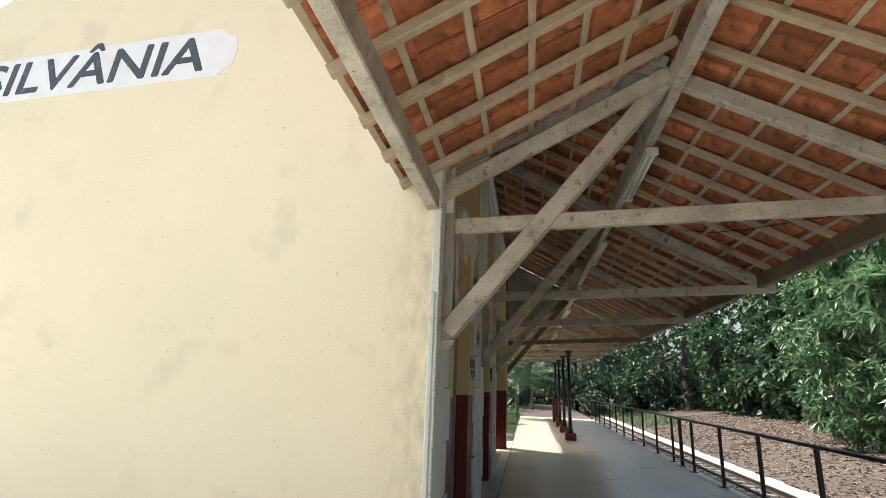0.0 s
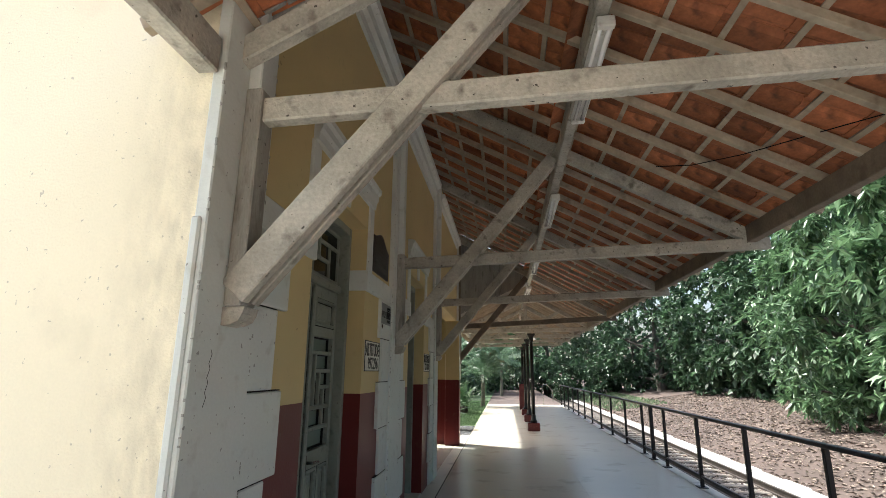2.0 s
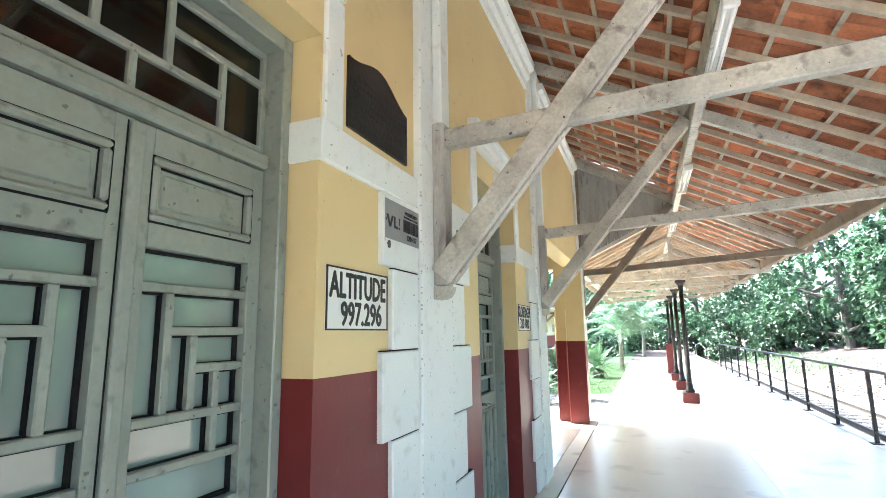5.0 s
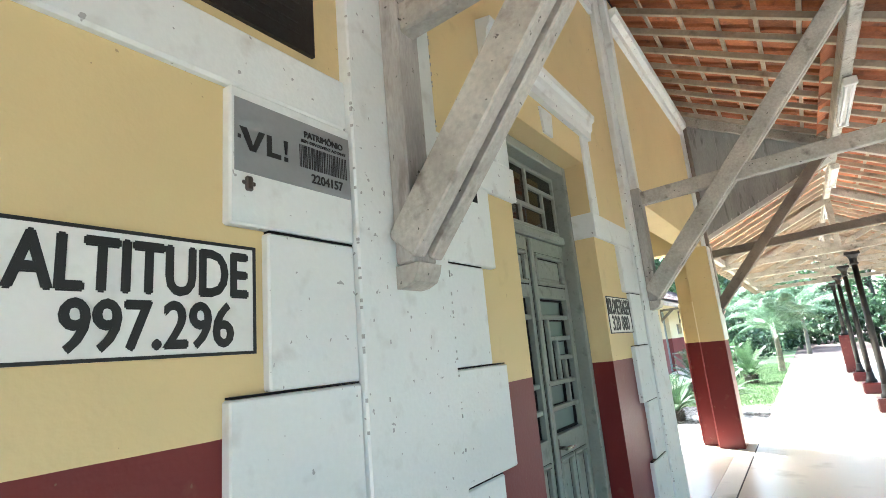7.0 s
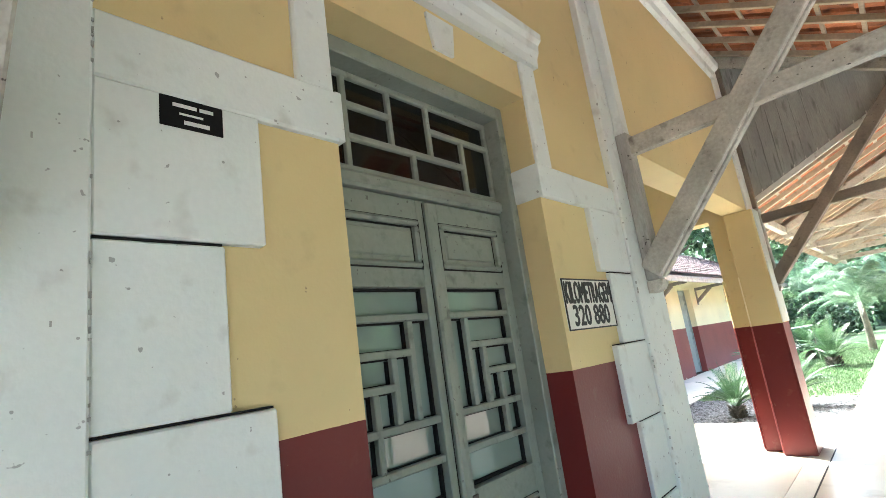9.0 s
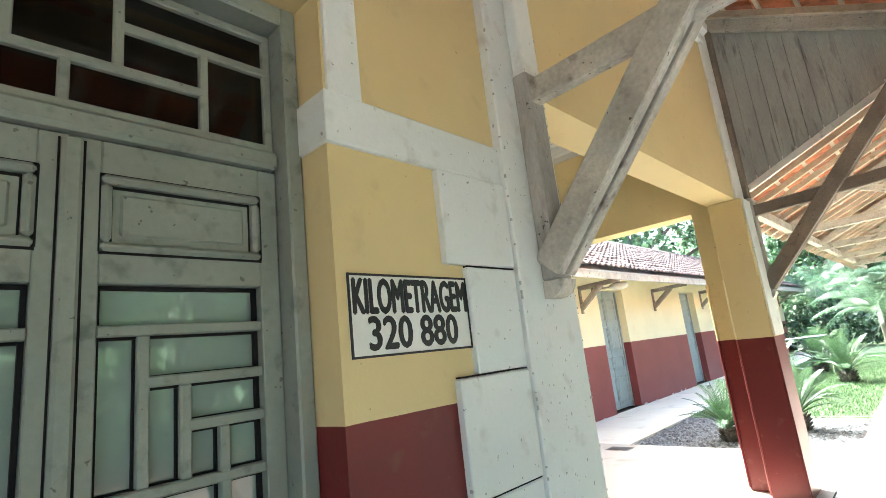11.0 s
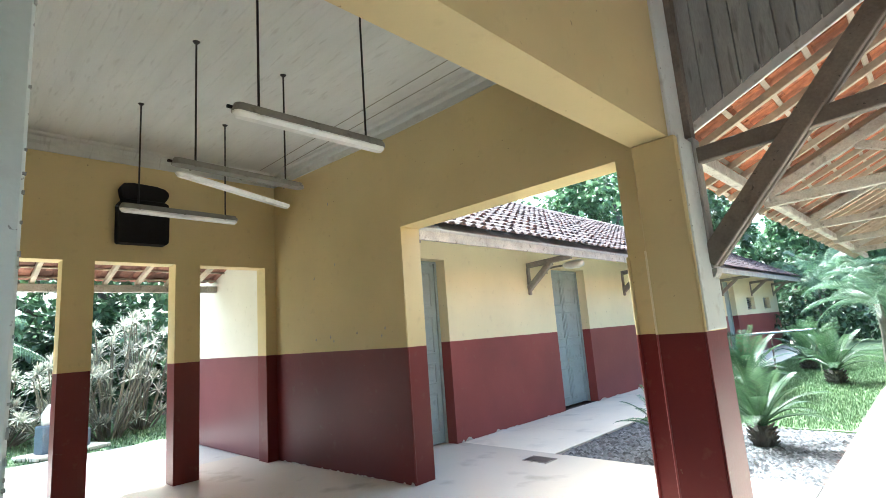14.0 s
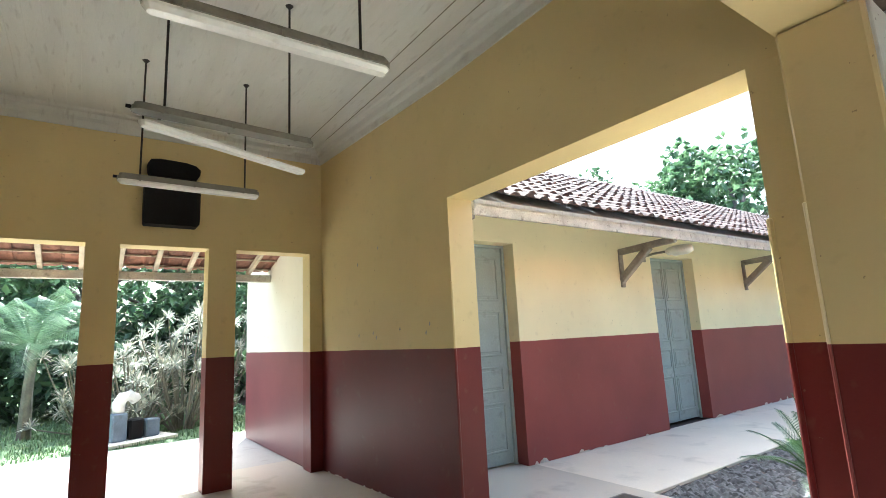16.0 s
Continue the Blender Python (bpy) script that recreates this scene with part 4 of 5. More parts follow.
def roof_slope(x_top, x_eave, y0, y1, side, tile_parts, rise=RISE, fall=FALL):
    """side +1: falls towards +x; -1: towards -x. x_top and x_eave are measured in plan."""
    tilt = math.atan(fall)
    run = math.cos(tilt)
    length = abs(x_eave - x_top) / run
    # local frame: a runs down the slope, b along y, n up from the slope
    a = Vector((side * run, 0, -math.sin(tilt)))
    n = Vector((side * math.sin(tilt), 0, run))
    o = Vector((x_top, 0, rise - fall * (x_top - RIDGE) * side))
    b = n.cross(a)

    def frame_at(s, y, h):
        p = o + a * s + n * h
        return Matrix(((a.x, b.x, n.x, p.x), (a.y, b.y, n.y, y), (a.z, b.z, n.z, p.z), (0, 0, 0, 1)))
    key = round(length, 2)
    if key not in rafter_mesh:
        rafter_mesh[key] = Geo().box(0, length, -0.026, 0.026, -0.032, 0.032, 0.004).mesh("rafter")
        rafter_mesh[key].materials.append(M["batten_wood"])
    y = y0 + 0.12
    while y < y1 - 0.03:
        shared("rafter", rafter_mesh[key], canopy, frame_at(0, y + random.uniform(-0.02, 0.02), 0.098))
        y += 0.462
    span = round(y1 - y0, 2)
    if span not in batten_mesh:
        batten_mesh[span] = Geo().box(-0.02, 0.02, -span / 2, span / 2, -0.011, 0.011, 0.002).mesh("batten")
        batten_mesh[span].materials.append(M["batten_wood"])
    count = round((length - 0.06) / 0.34)
    pitch = (length - 0.06) / count
    for k in range(count + 1):
        shared("batten", batten_mesh[span], canopy, frame_at(min(0.06 + k * pitch, length - 0.03), (y0 + y1) / 2, 0.141))
    # tiles, overlapping down the slope
    rest = Geo()
    wide = 0.232
    cols = int((y1 - y0) / wide)
    for k in range(count):
        for j in range(cols):
            yy = y0 + (j + 0.5) * (y1 - y0) / cols
            m = frame_at(k * pitch + random.uniform(-0.012, 0.012), yy, 0.166 + random.uniform(-0.004, 0.004)) @ pose(0, 0, 0, random.uniform(-1.2, 1.2), -2.6 + random.uniform(-0.6, 0.6), random.uniform(-1.5, 1.5))
            if tile_parts(k, yy):
                shared("roof_tile", tile_mesh, canopy, m)
            else:
                rest.add([m @ Vector(p) for p in TILE.v], TILE.f)
    if rest.v:
        ob = new("roof_tiles", raw_mesh("roof_tiles", rest.v, rest.f, M["tile_rest"]))
        ob.parent = canopy
        tagged(ob, "", "", "", "stuff")


# a clay tile: shallow pan with a rolled edge, ribbed beneath
TILE = Geo()
prof = [(-0.125, 0.012), (-0.105, 0.032), (-0.08, 0.012), (-0.06, 0.0), (0.0, 0.004), (0.075, 0.0), (0.10, 0.012), (0.125, 0.014)]
for s in (0.0, 0.405):
    TILE.v += [(s, w, h) for w, h in prof]
for s in (0.0, 0.405):
    TILE.v += [(s, w, h - 0.013) for w, h in prof]
NP = len(prof)
for i in range(NP - 1):
    TILE.f.append((i, i + NP, i + NP + 1, i + 1))
    TILE.f.append((2 * NP + i, 2 * NP + i + 1, 3 * NP + i + 1, 3 * NP + i))
    TILE.f.append((i, i + 1, 2 * NP + i + 1, 2 * NP + i))
    TILE.f.append((NP + i, 3 * NP + i, 3 * NP + i + 1, NP + i + 1))
TILE.f += [(0, 2 * NP, 3 * NP, NP), (NP - 1, 2 * NP - 1, 4 * NP - 1, 3 * NP - 1)]
tile_mesh = raw_mesh("roof_tile", TILE.v, TILE.f, M["tile"])

random.seed(11)
near_eave = lambda k, y: 3.6 < y < 8.6 and k < 6
# slopes run on unseen to y = -9, added to darken the near canopy
roof_slope(RIDGE, 3.27, -9.0, 30.2, 1, near_eave)
roof_slope(-0.62, RIDGE - 0.02, 4.86, 15.30, 1, lambda k, y: 6.0 < y < 9.2)
roof_slope(RIDGE, -0.68, -9.0, 4.84, -1, lambda k, y: 2.6 < y < 4.84)
roof_slope(RIDGE, -0.80, 15.40, 30.2, -1, lambda k, y: y < 17.8, GARDEN_RISE, GARDEN_FALL)
# ridge capping
g = Geo()
y = -9.0
while y < 30:
    g.prism([(RIDGE - 0.13, RISE + 0.13), (RIDGE - 0.07, RISE + 0.2), (RIDGE, RISE + 0.225), (RIDGE + 0.07, RISE + 0.2), (RIDGE + 0.13, RISE + 0.13), (RIDGE, RISE + 0.19)], "y", y, y + 0.37)
    y += 0.36
ob = new("ridge_tiles", raw_mesh("ridge_tiles", g.v, g.f, M["tile_rest"]))
ob.parent = canopy
tagged(ob, "", "", "", "stuff")

# boarding that closes the step between the lean-to and the free-standing roof
boarding = structure(new("wall_boarding"), "grey weathered vertical boarding under the canopy roof")
for y, back in ((15.335, 1), (4.80, 1)):
    x = FACE + 0.06
    while x < RIDGE - 0.08:
        w = 0.128
        lo0, lo1 = garden_z(x) + 0.05, garden_z(x + w) + 0.05
        hi0, hi1 = slope_z(x) + 0.17, slope_z(x + w) + 0.17
        if y < 10:
            lo0, lo1 = RISE - FALL * (RIDGE - x) + 0.19, RISE - FALL * (RIDGE - x - w) + 0.19
        if hi1 - lo1 > 0.03:
            g = Geo()
            jit = 0.004 * ((int(x * 100) * 7) % 3)
            g.prism([(x + 0.005, lo0), (x + w - 0.005, lo1), (x + w - 0.005, hi1), (x + 0.005, hi0)], "y", y + jit, y + jit + 0.018)
            part("board", g, M["old_board"], boarding)
        x += w
    g = Geo()
    drop = 0.2 if y < 10 else garden_z(FACE) + 0.06 - (RISE - FALL * (RIDGE - FACE))
    g.prism([(FACE, RISE - FALL * (RIDGE - FACE) + drop), (RIDGE - 0.1, RISE - 0.02 if y < 10 else garden_z(RIDGE - 0.1) + 0.06), (RIDGE - 0.1, RISE + 0.2), (FACE, slope_z(FACE) + 0.17)], "y", y + 0.05, y + 0.062)
    part("backing", g, M["old_board"], boarding)
    g = Geo()
    g.beam((FACE + 0.05, y - 0.03, slope_z(FACE + 0.05) - 0.06 + 0.1), (RIDGE - 0.05, y - 0.03, slope_z(RIDGE - 0.05) + 0.04), 0.03, 0.10, 0.004)
    part("edge_board", g, M["old_board"], boarding)


# ---- fluorescent fittings ----
def batten_light(m, length=1.22, group="canopy lights", hung=0.0, rods=()):
    f = thing("fluorescent_light", "white enamelled fluorescent fitting hung on thin rods" if hung else "white enamelled fluorescent fitting on the ridge beam", "ceiling light", m, group)
    g = Geo()
    g.prism([(-0.035, 0.06), (0.035, 0.06), (0.06, 0.02), (0.055, 0.012), (-0.055, 0.012), (-0.06, 0.02)], "x", -length / 2, length / 2)
    part("housing", g, M["lamp_white"], f)
    for s in (-0.028, 0.028):
        g = Geo()
        g.tube([(-length / 2 + 0.03, s, -0.006), (length / 2 - 0.03, s, -0.006)], 0.0135, 10)
        part("tube", g, M["tube"], f, "bare white fluorescent tube", True)
    for s in (-1, 1):
        g = Geo()
        g.box(s * length / 2 - 0.025, s * length / 2 + 0.025, -0.055, 0.055, -0.026, 0.05, 0.008)
        part("end_cap", g, M["lamp_white"], f)
    for u in rods:
        g = Geo()
        g.tube([(u, 0, 0.055), (u, 0, hung)], 0.008, 8)
        g.tube([(u, 0, hung - 0.02), (u, 0, hung)], [0.012, 0.035], 10)
        part("rod", g, M["iron"], f, "thin dark hanging rod")
    return f


for y in (6.30, 9.50, 13.15, 16.30, 19.30, 22.9):
    batten_light(pose(RIDGE + 0.02, y, RISE - 0.24, 0, 0, 90))


def stadium(length, wide):
    """A long outline with rounded ends, in x and y."""
    r, h = wide / 2, length / 2 - wide / 2
    out = [(h + r * math.cos(a), r * math.sin(a)) for a in (-1.57, -1.1, -0.55, 0, 0.55, 1.1, 1.57)]
    return out + [(-x, -y) for x, y in out]


def sealed_light(m, length, hung, rods, label, has_body=True, has_cover=True):
    """A hall light: dull body, clouded cover with a lip, clips along its sides, rods to the ceiling."""
    f = thing("hanging_light", label, "ceiling light", m, "hall lights")
    if has_body:
        g = Geo()
        g.prism(stadium(length, 0.105), "z", 0.0, 0.028)
        g.prism(stadium(length - 0.03, 0.08), "z", 0.027, 0.05)
        part("body", g, M["lamp_body"], f, "dull grey-brown lamp body")
    a, b = stadium(length - 0.012, 0.084), stadium(length - 0.05, 0.05)
    k = len(a)
    g = Geo().add([(x, y, 0.0) for x, y in a] + [(x, y, -0.014) for x, y in a] + [(x, y, -0.034) for x, y in b],
                  [(i, (i + 1) % k, (i + 1) % k + k, i + k) for i in range(k)] + [(i + k, (i + 1) % k + k, (i + 1) % k + 2 * k, i + 2 * k) for i in range(k)] + [tuple(range(2 * k, 3 * k))])
    if has_cover:
        part("cover", g, M["diffuser"], f, "clouded white plastic cover")
    for s in (-1, 1) if has_body else ():
        for q in (-0.36, 0.0, 0.36):
            part("clip", Geo().box(q * length - 0.009, q * length + 0.009, s * 0.05, s * 0.058, -0.008, 0.024, 0.002), M["lamp_body"], f)
    if has_body:
        part("cable_gland", Geo().tube([(-length / 2 + 0.004, 0, 0.02), (-length / 2 - 0.025, 0, 0.02)], 0.012, 8), M["dark"], f)
    for u in rods:
        g = Geo()
        g.tube([(u, 0, 0.045), (u, 0, hung)], 0.008, 8)
        g.tube([(u, 0, hung - 0.02), (u, 0, hung)], [0.012, 0.03], 10)
        part("rod", g, M["iron"], f, "thin dark hanging rod")
    return f


LEVEL = "sealed fluorescent light hung level on two thin rods"
sealed_light(pose(-2.08, 13.12, 2.93, 0, 0, 89), 1.14, 1.10, (-0.40, 0.41), LEVEL)
sealed_light(pose(-4.68, 13.16, 2.93, 0, 0, 92), 1.15, 1.10, (-0.41, 0.44), LEVEL)
sealed_light(pose(-3.29, 13.17, 2.95, 0, 0, 94), 1.16, 1.08, (-0.40, 0.40), "dull open lamp body without its cover on two rods", True, False)
sealed_light(pose(-3.50, 13.23, 2.90, 0, 0, 112), 1.30, 0.0, (), "clouded lamp cover hanging askew under its body", False, True)

wire = thing("cable", "thin black cable slung under the canopy rafters", "cable", pose(0, 0, 0))
part("strand", Geo().tube([(2.1, 7.5, 3.46), (2.3, 7.2, 3.34), (2.55, 6.85, 3.27), (2.85, 6.3, 3.19), (3.08, 5.8, 3.10)], 0.004, 6), M["dark"], wire)

# ---- black loudspeaker cabinet on the rear wall of the hall ----
s = thing("wall_cabinet", "black rounded wall box with a flared top section", "wall box", on_front(BACK, 12.88, 2.86))
body = [(0.02, 0), (0.52, 0), (0.545, 0.025), (0.55, 0.10), (0.55, 0.46), (0.535, 0.505), (0.50, 0.525), (0.06, 0.525), (0.02, 0.505), (0, 0.46), (0, 0.10), (0.005, 0.02)]
part("body", Geo().prism(body, "z", 0, 0.16), M["dark"], s)
top = [(0.05, 0.535), (0.50, 0.535), (0.54, 0.60), (0.545, 0.655), (0.50, 0.70), (0.40, 0.725), (0.14, 0.735), (0.05, 0.72), (0.02, 0.67), (0.03, 0.60)]
part("top_section", Geo().prism(top, "z", 0, 0.15), M["dark"], s)
part("neck", Geo().box(0.06, 0.49, 0.52, 0.54, 0, 0.12, 0.004), M["dark"], s)

# ---- ground, floors and paving ----
TRACK = -0.80
xs = [-300, -60, -20, 3.60, 3.601, 6.4, 7.2, 10, 14, 20, 60, 300]
zs = [-0.035, -0.035, -0.035, -0.035, TRACK, TRACK, TRACK + 0.15, -0.20, 0.25, 0.6, 1.0, 1.5]
ys = [-300, -60, -20, 0, 10, 20, 30, 45, 80, 300]
verts = [(x, y, z) for y in ys for x, z in zip(xs, zs)]
nx = len(xs)
faces = [(j * nx + i, j * nx + i + 1, (j + 1) * nx + i + 1, (j + 1) * nx + i) for j in range(len(ys) - 1) for i in range(nx - 1)]
ground = structure(new("ground", raw_mesh("ground", verts, faces, M["soil"])), "reddish leaf-strewn soil")

g = Geo()
g.box(-0.262, 1.7498, -12.0, 30.5, -0.3, 0.0, 0.0015)
structure(solid("floor_platform", g, M["floor"]), "smooth polished cement platform floor")
g = Geo()
g.box(1.7502, 3.42, -12.0, 30.5, -0.3, 0.0, 0.0015)
structure(solid("floor_platform_edge", g, M["floor"]), "smooth polished cement platform floor")
g = Geo()
y = -6.0
while y < 30.4:
    g.box(3.424, 3.62, y + 0.004, y + 1.596, TRACK - 0.2, -0.004, 0.012)
    y += 1.6
structure(solid("kerb", g, M["concrete"]), "grey concrete coping along the platform edge")
g = Geo()
g.box(-0.48, -0.278, 4.62, 16.86, -0.3, 0.0, 0.004)
structure(solid("floor_strip", g, M["concrete"]), "cement strip along the foot of the wall")
g = Geo()
g.box(-0.2775, -0.2625, 4.62, 16.86, -0.3, -0.003)
structure(solid("floor_joint", g, M["bed_soil"]), "dark dirt-filled joint in the floor")
g = Geo()
g.box(-7.0, -0.484, 4.9, 16.86, -0.3, -0.002, 0.0)
structure(solid("floor_hall", g, M["floor"]), "grey cement floor of the open hall")
g = Geo()
g.box(-4.5, -2.95, 16.864, 42, -0.3, -0.004, 0.006)
structure(solid("pavement", g, M["walkway"]), "pale cement walkway")
g = Geo()
g.box(-10.0, -7.004, 8.0, 16.0, -0.3, -0.012, 0.006)
structure(solid("pavement_yard", g, M["yard_cement"]), "grey cement yard behind the hall")
g = Geo()
g.box(-60, -10.004, -20, 16.0, -0.3, -0.02)
g.box(-2.946, -0.27, 19.40, 32, -0.3, -0.015)
g.box(-40, -0.27, 42.1, 90, -0.3, -0.02)
g.box(-2.946, -0.27, 32.002, 42.098, -0.3, -0.015)
structure(solid("lawn", g, M["lawn"]), "green mown lawn")
# out of view: pale ground added to throw sunlight up at the gable wall
g = Geo()
g.box(-14.0, -0.50, -12.0, 4.60, -0.3, -0.004, 0.004)
structure(solid("pavement_forecourt", g, M["bounce_ground"]), "unseen pale cement ground added to bounce light onto the gable")
g = Geo()
g.box(-2.946, -0.27, 16.864, 19.396, -0.3, -0.045)
structure(solid("gravel_bed", g, M["bed_soil"]), "planting bed under grey pebbles")


def scatter_stones(name, count, x0, x1, y0, y1, z, size, material, label):
    rng = np.random.default_rng(5)
    base = np.array([(1, 0, 0), (0.3, 0.95, 0), (-0.8, 0.5, 0), (-0.7, -0.7, 0), (0.5, -0.8, 0), (0.1, 0.05, 0.75)])
    fs = [(0, 1, 5), (1, 2, 5), (2, 3, 5), (3, 4, 5), (4, 0, 5)]
    V, F = [], []
    for i in range(count):
        a = rng.uniform(0, 6.28)
        k = size * rng.uniform(0.6, 1.5)
        c, s_ = math.cos(a) * k, math.sin(a) * k
        p = base @ np.array([(c, s_, 0), (-s_, c, 0), (0, 0, k * rng.uniform(0.5, 0.9))]) + (rng.uniform(x0, x1), rng.uniform(y0, y1), z)
        F += [tuple(q + len(V) for q in f) for f in fs]
        V += [tuple(q) for q in p]
    ob = new(name, raw_mesh(name, V, F, material))
    return tagged(ob, label, "stones", "", "stuff")


scatter_stones("pebbles", 9000, -2.92, -0.31, 16.89, 19.38, -0.045, 0.046, M["gravel"], "grey pebbles filling the planting bed")
scatter_stones("track_ballast", 18000, 3.7, 6.2, 4.0, 30.0, TRACK, 0.055, M["pale_stone"], "dirty ballast stones between the sleepers")


def scatter_blades(name, count, x0, x1, y0, y1, z, high, wide, material, label, category, flat=False, seed=3):
    rng = np.random.default_rng(seed)
    px, py, a = rng.uniform(x0, x1, count), rng.uniform(y0, y1, count), rng.uniform(0, 6.28, count)
    h, w = high * rng.uniform(0.5, 1.3, count), wide * rng.uniform(0.6, 1.4, count)
    zz = z(px) if callable(z) else np.full(count, z)
    dx, dy = np.cos(a), np.sin(a)
    lean = rng.uniform(0.1, 0.7, count) * h
    if flat:
        v0 = np.stack([px - dx * h, py - dy * h, zz + 0.01], 1)
        v1 = np.stack([px - dy * w, py + dx * w, zz + 0.02 + rng.uniform(0, 0.03, count)], 1)
        v2 = np.stack([px + dx * h, py + dy * h, zz + 0.012], 1)
        v3 = np.stack([px + dy * w, py - dx * w, zz + 0.01 + rng.uniform(0, 0.03, count)], 1)
        V = np.stack([v0, v1, v2, v3], 1).reshape(-1, 3)
        F = np.arange(4 * count).reshape(-1, 4)
    else:
        v0 = np.stack([px - dx * w, py - dy * w, zz], 1)
        v1 = np.stack([px + dx * w, py + dy * w, zz], 1)
        v2 = np.stack([px - dy * lean, py + dx * lean, zz + h], 1)
        V = np.stack([v0, v1, v2], 1).reshape(-1, 3)
        F = np.arange(3 * count).reshape(-1, 3)
    ob = new(name, raw_mesh(name, V, F, material))
    return tagged(ob, label, category, "", "stuff")


def soil_z(x):
    return np.interp(x, xs, zs)


scatter_blades("lawn_grass", 60000, -2.92, -0.29, 19.42, 33.0, -0.015, 0.05, 0.006, M["grass"], "short green lawn grass", "grass")
scatter_blades("yard_grass", 14000, -18.0, -10.05, 9.0, 16.0, -0.02, 0.07, 0.012, M["grass"], "green grass behind the station", "grass", seed=8)
scatter_blades("verge_grass", 5000, 7.0, 10.5, 36.0, 54.0, soil_z, 0.15, 0.02, M["grass"], "tufts of green grass beside the track", "grass", seed=9)
scatter_blades("leaf_litter", 20000, 6.9, 15.0, 6.0, 42.0, soil_z, 0.07, 0.03, M["litter"], "dry brown fallen leaves", "leaves", True, seed=10)
scatter_blades("track_litter", 3500, 3.7, 6.3, 6.0, 30.0, TRACK + 0.03, 0.06, 0.025, M["litter"], "dry brown leaves on the track bed", "leaves", True, seed=12)

# ---- railway track ----
track = thing("railway_track", "metre-gauge railway track on weathered sleepers", "track", pose(5.5, 20, TRACK))
for x in (-0.52, 0.52):
    g = Geo()
    prof = [(-0.05, 0.07), (0.05, 0.07), (0.05, 0.08), (0.012, 0.095), (0.009, 0.165), (0.03, 0.175), (0.03, 0.20), (-0.03, 0.20), (-0.03, 0.175), (-0.009, 0.165), (-0.012, 0.095), (-0.05, 0.08)]
    g.prism([(x + a, z) for a, z in prof], "y", -30, 60)
    part("rail", g, M["rail_steel"], track, "rust-brown steel rail")
sleeper = Geo().box(-0.85, 0.62, -0.1, 0.1, -0.08, 0.07, 0.02).mesh("sleeper")
sleeper.materials.append(M["sleeper"])
random.seed(3)
for i in range(130):
    shared("sleeper", sleeper, track, pose(random.uniform(-0.04, 0.04), -30 + i * 0.62, random.uniform(-0.01, 0.005), 0, 0, random.uniform(-2, 2)))
g = Geo()
y = -10.0
random.seed(6)
while y < 70:
    n = random.uniform(0.7, 1.1)
    g.box(6.22 + random.uniform(-0.03, 0.03), 6.80 + random.uniform(-0.03, 0.03), y, y + n - 0.02, TRACK - 0.1, TRACK + 0.14 + random.uniform(-0.02, 0.02), 0.03)
    y += n
structure(solid("kerb_track", g, M["whitewash"]), "whitewashed stone kerb beyond the track")

# ---- platform railing ----
POSTS = [3.30, 4.90, 6.50, 8.08, 9.67, 11.25, 12.88, 13.72, 14.40, 15.95, 17.60, 19.2, 20.8, 22.4, 24.0, 25.6, 27.2, 28.8, 30.3]
railing = thing("platform_railing", "black-painted steel railing along the platform edge", "railing", pose(3.48, 0, 0))
for y in POSTS:
    thick = 0.032 if abs(y - 13.72) < 0.1 else 0.024
    g = Geo()
    g.box(-thick, thick, y - thick, y + thick, 0.008, 0.965, 0.004)
    p = part("post", g, M["iron"], railing)
    part("base_plate", Geo().box(-0.075, 0.06, y - 0.075, y + 0.075, 0.0, 0.012, 0.003), M["iron"], p)
part("top_rail", Geo().box(-0.035, 0.035, -6.0, 30.33, 0.965, 1.005, 0.006), M["iron"], railing)
part("bottom_rail", Geo().box(-0.018, 0.018, -6.0, 30.33, 0.13, 0.165, 0.004), M["iron"], railing)
# ramp rail at the far end of the platform
ramp = thing("ramp_railing", "grey steel handrail at the far end of the platform", "railing", pose(2.6, 30.6, 0))
g = Geo()
g.tube([(0, 0, 0), (0, 0, 0.95), (0.2, 0.2, 1.02), (0.8, 3.5, 0.55), (0.8, 3.5, -0.5)], 0.022, 8)
part("handrail", g, M["chrome"], ramp, "bare grey steel tube")


# ---- neighbouring low building ----
WX = -4.45
low = tagged(new("low_building"), "long low yellow and oxblood building with a weathered tile roof", "building")
low.matrix_basis = pose(WX, 15.4, 0)
OPEN = ((0.12, 1.34), (4.24, 5.48), (9.2, 10.4), (14.9, 16.1))
boxes, last = [], 0.0
for a, b in OPEN:
    boxes += [(-0.28, 0, last, a, 0, 3.25), (-0.28, 0, a, b, 2.62, 3.25)]
    last = b
WIN = ((17.6, 18.7), (20.1, 21.2))
for a, b in WIN:
    boxes += [(-0.28, 0, last, a, 0, 3.25), (-0.28, 0, a, b, 0, 1.60), (-0.28, 0, a, b, 2.06, 3.25)]
    last = b
boxes += [(-0.28, 0, last, 22.6, 0, 3.25), (-5.0, -0.28, 22.35, 22.6, 0, 3.25), (-5.0, -4.75, 0, 22.35, 0, 3.25), (-4.75, -0.28, 0, 0.1, 0, 3.25)]
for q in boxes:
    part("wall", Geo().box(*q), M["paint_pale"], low)


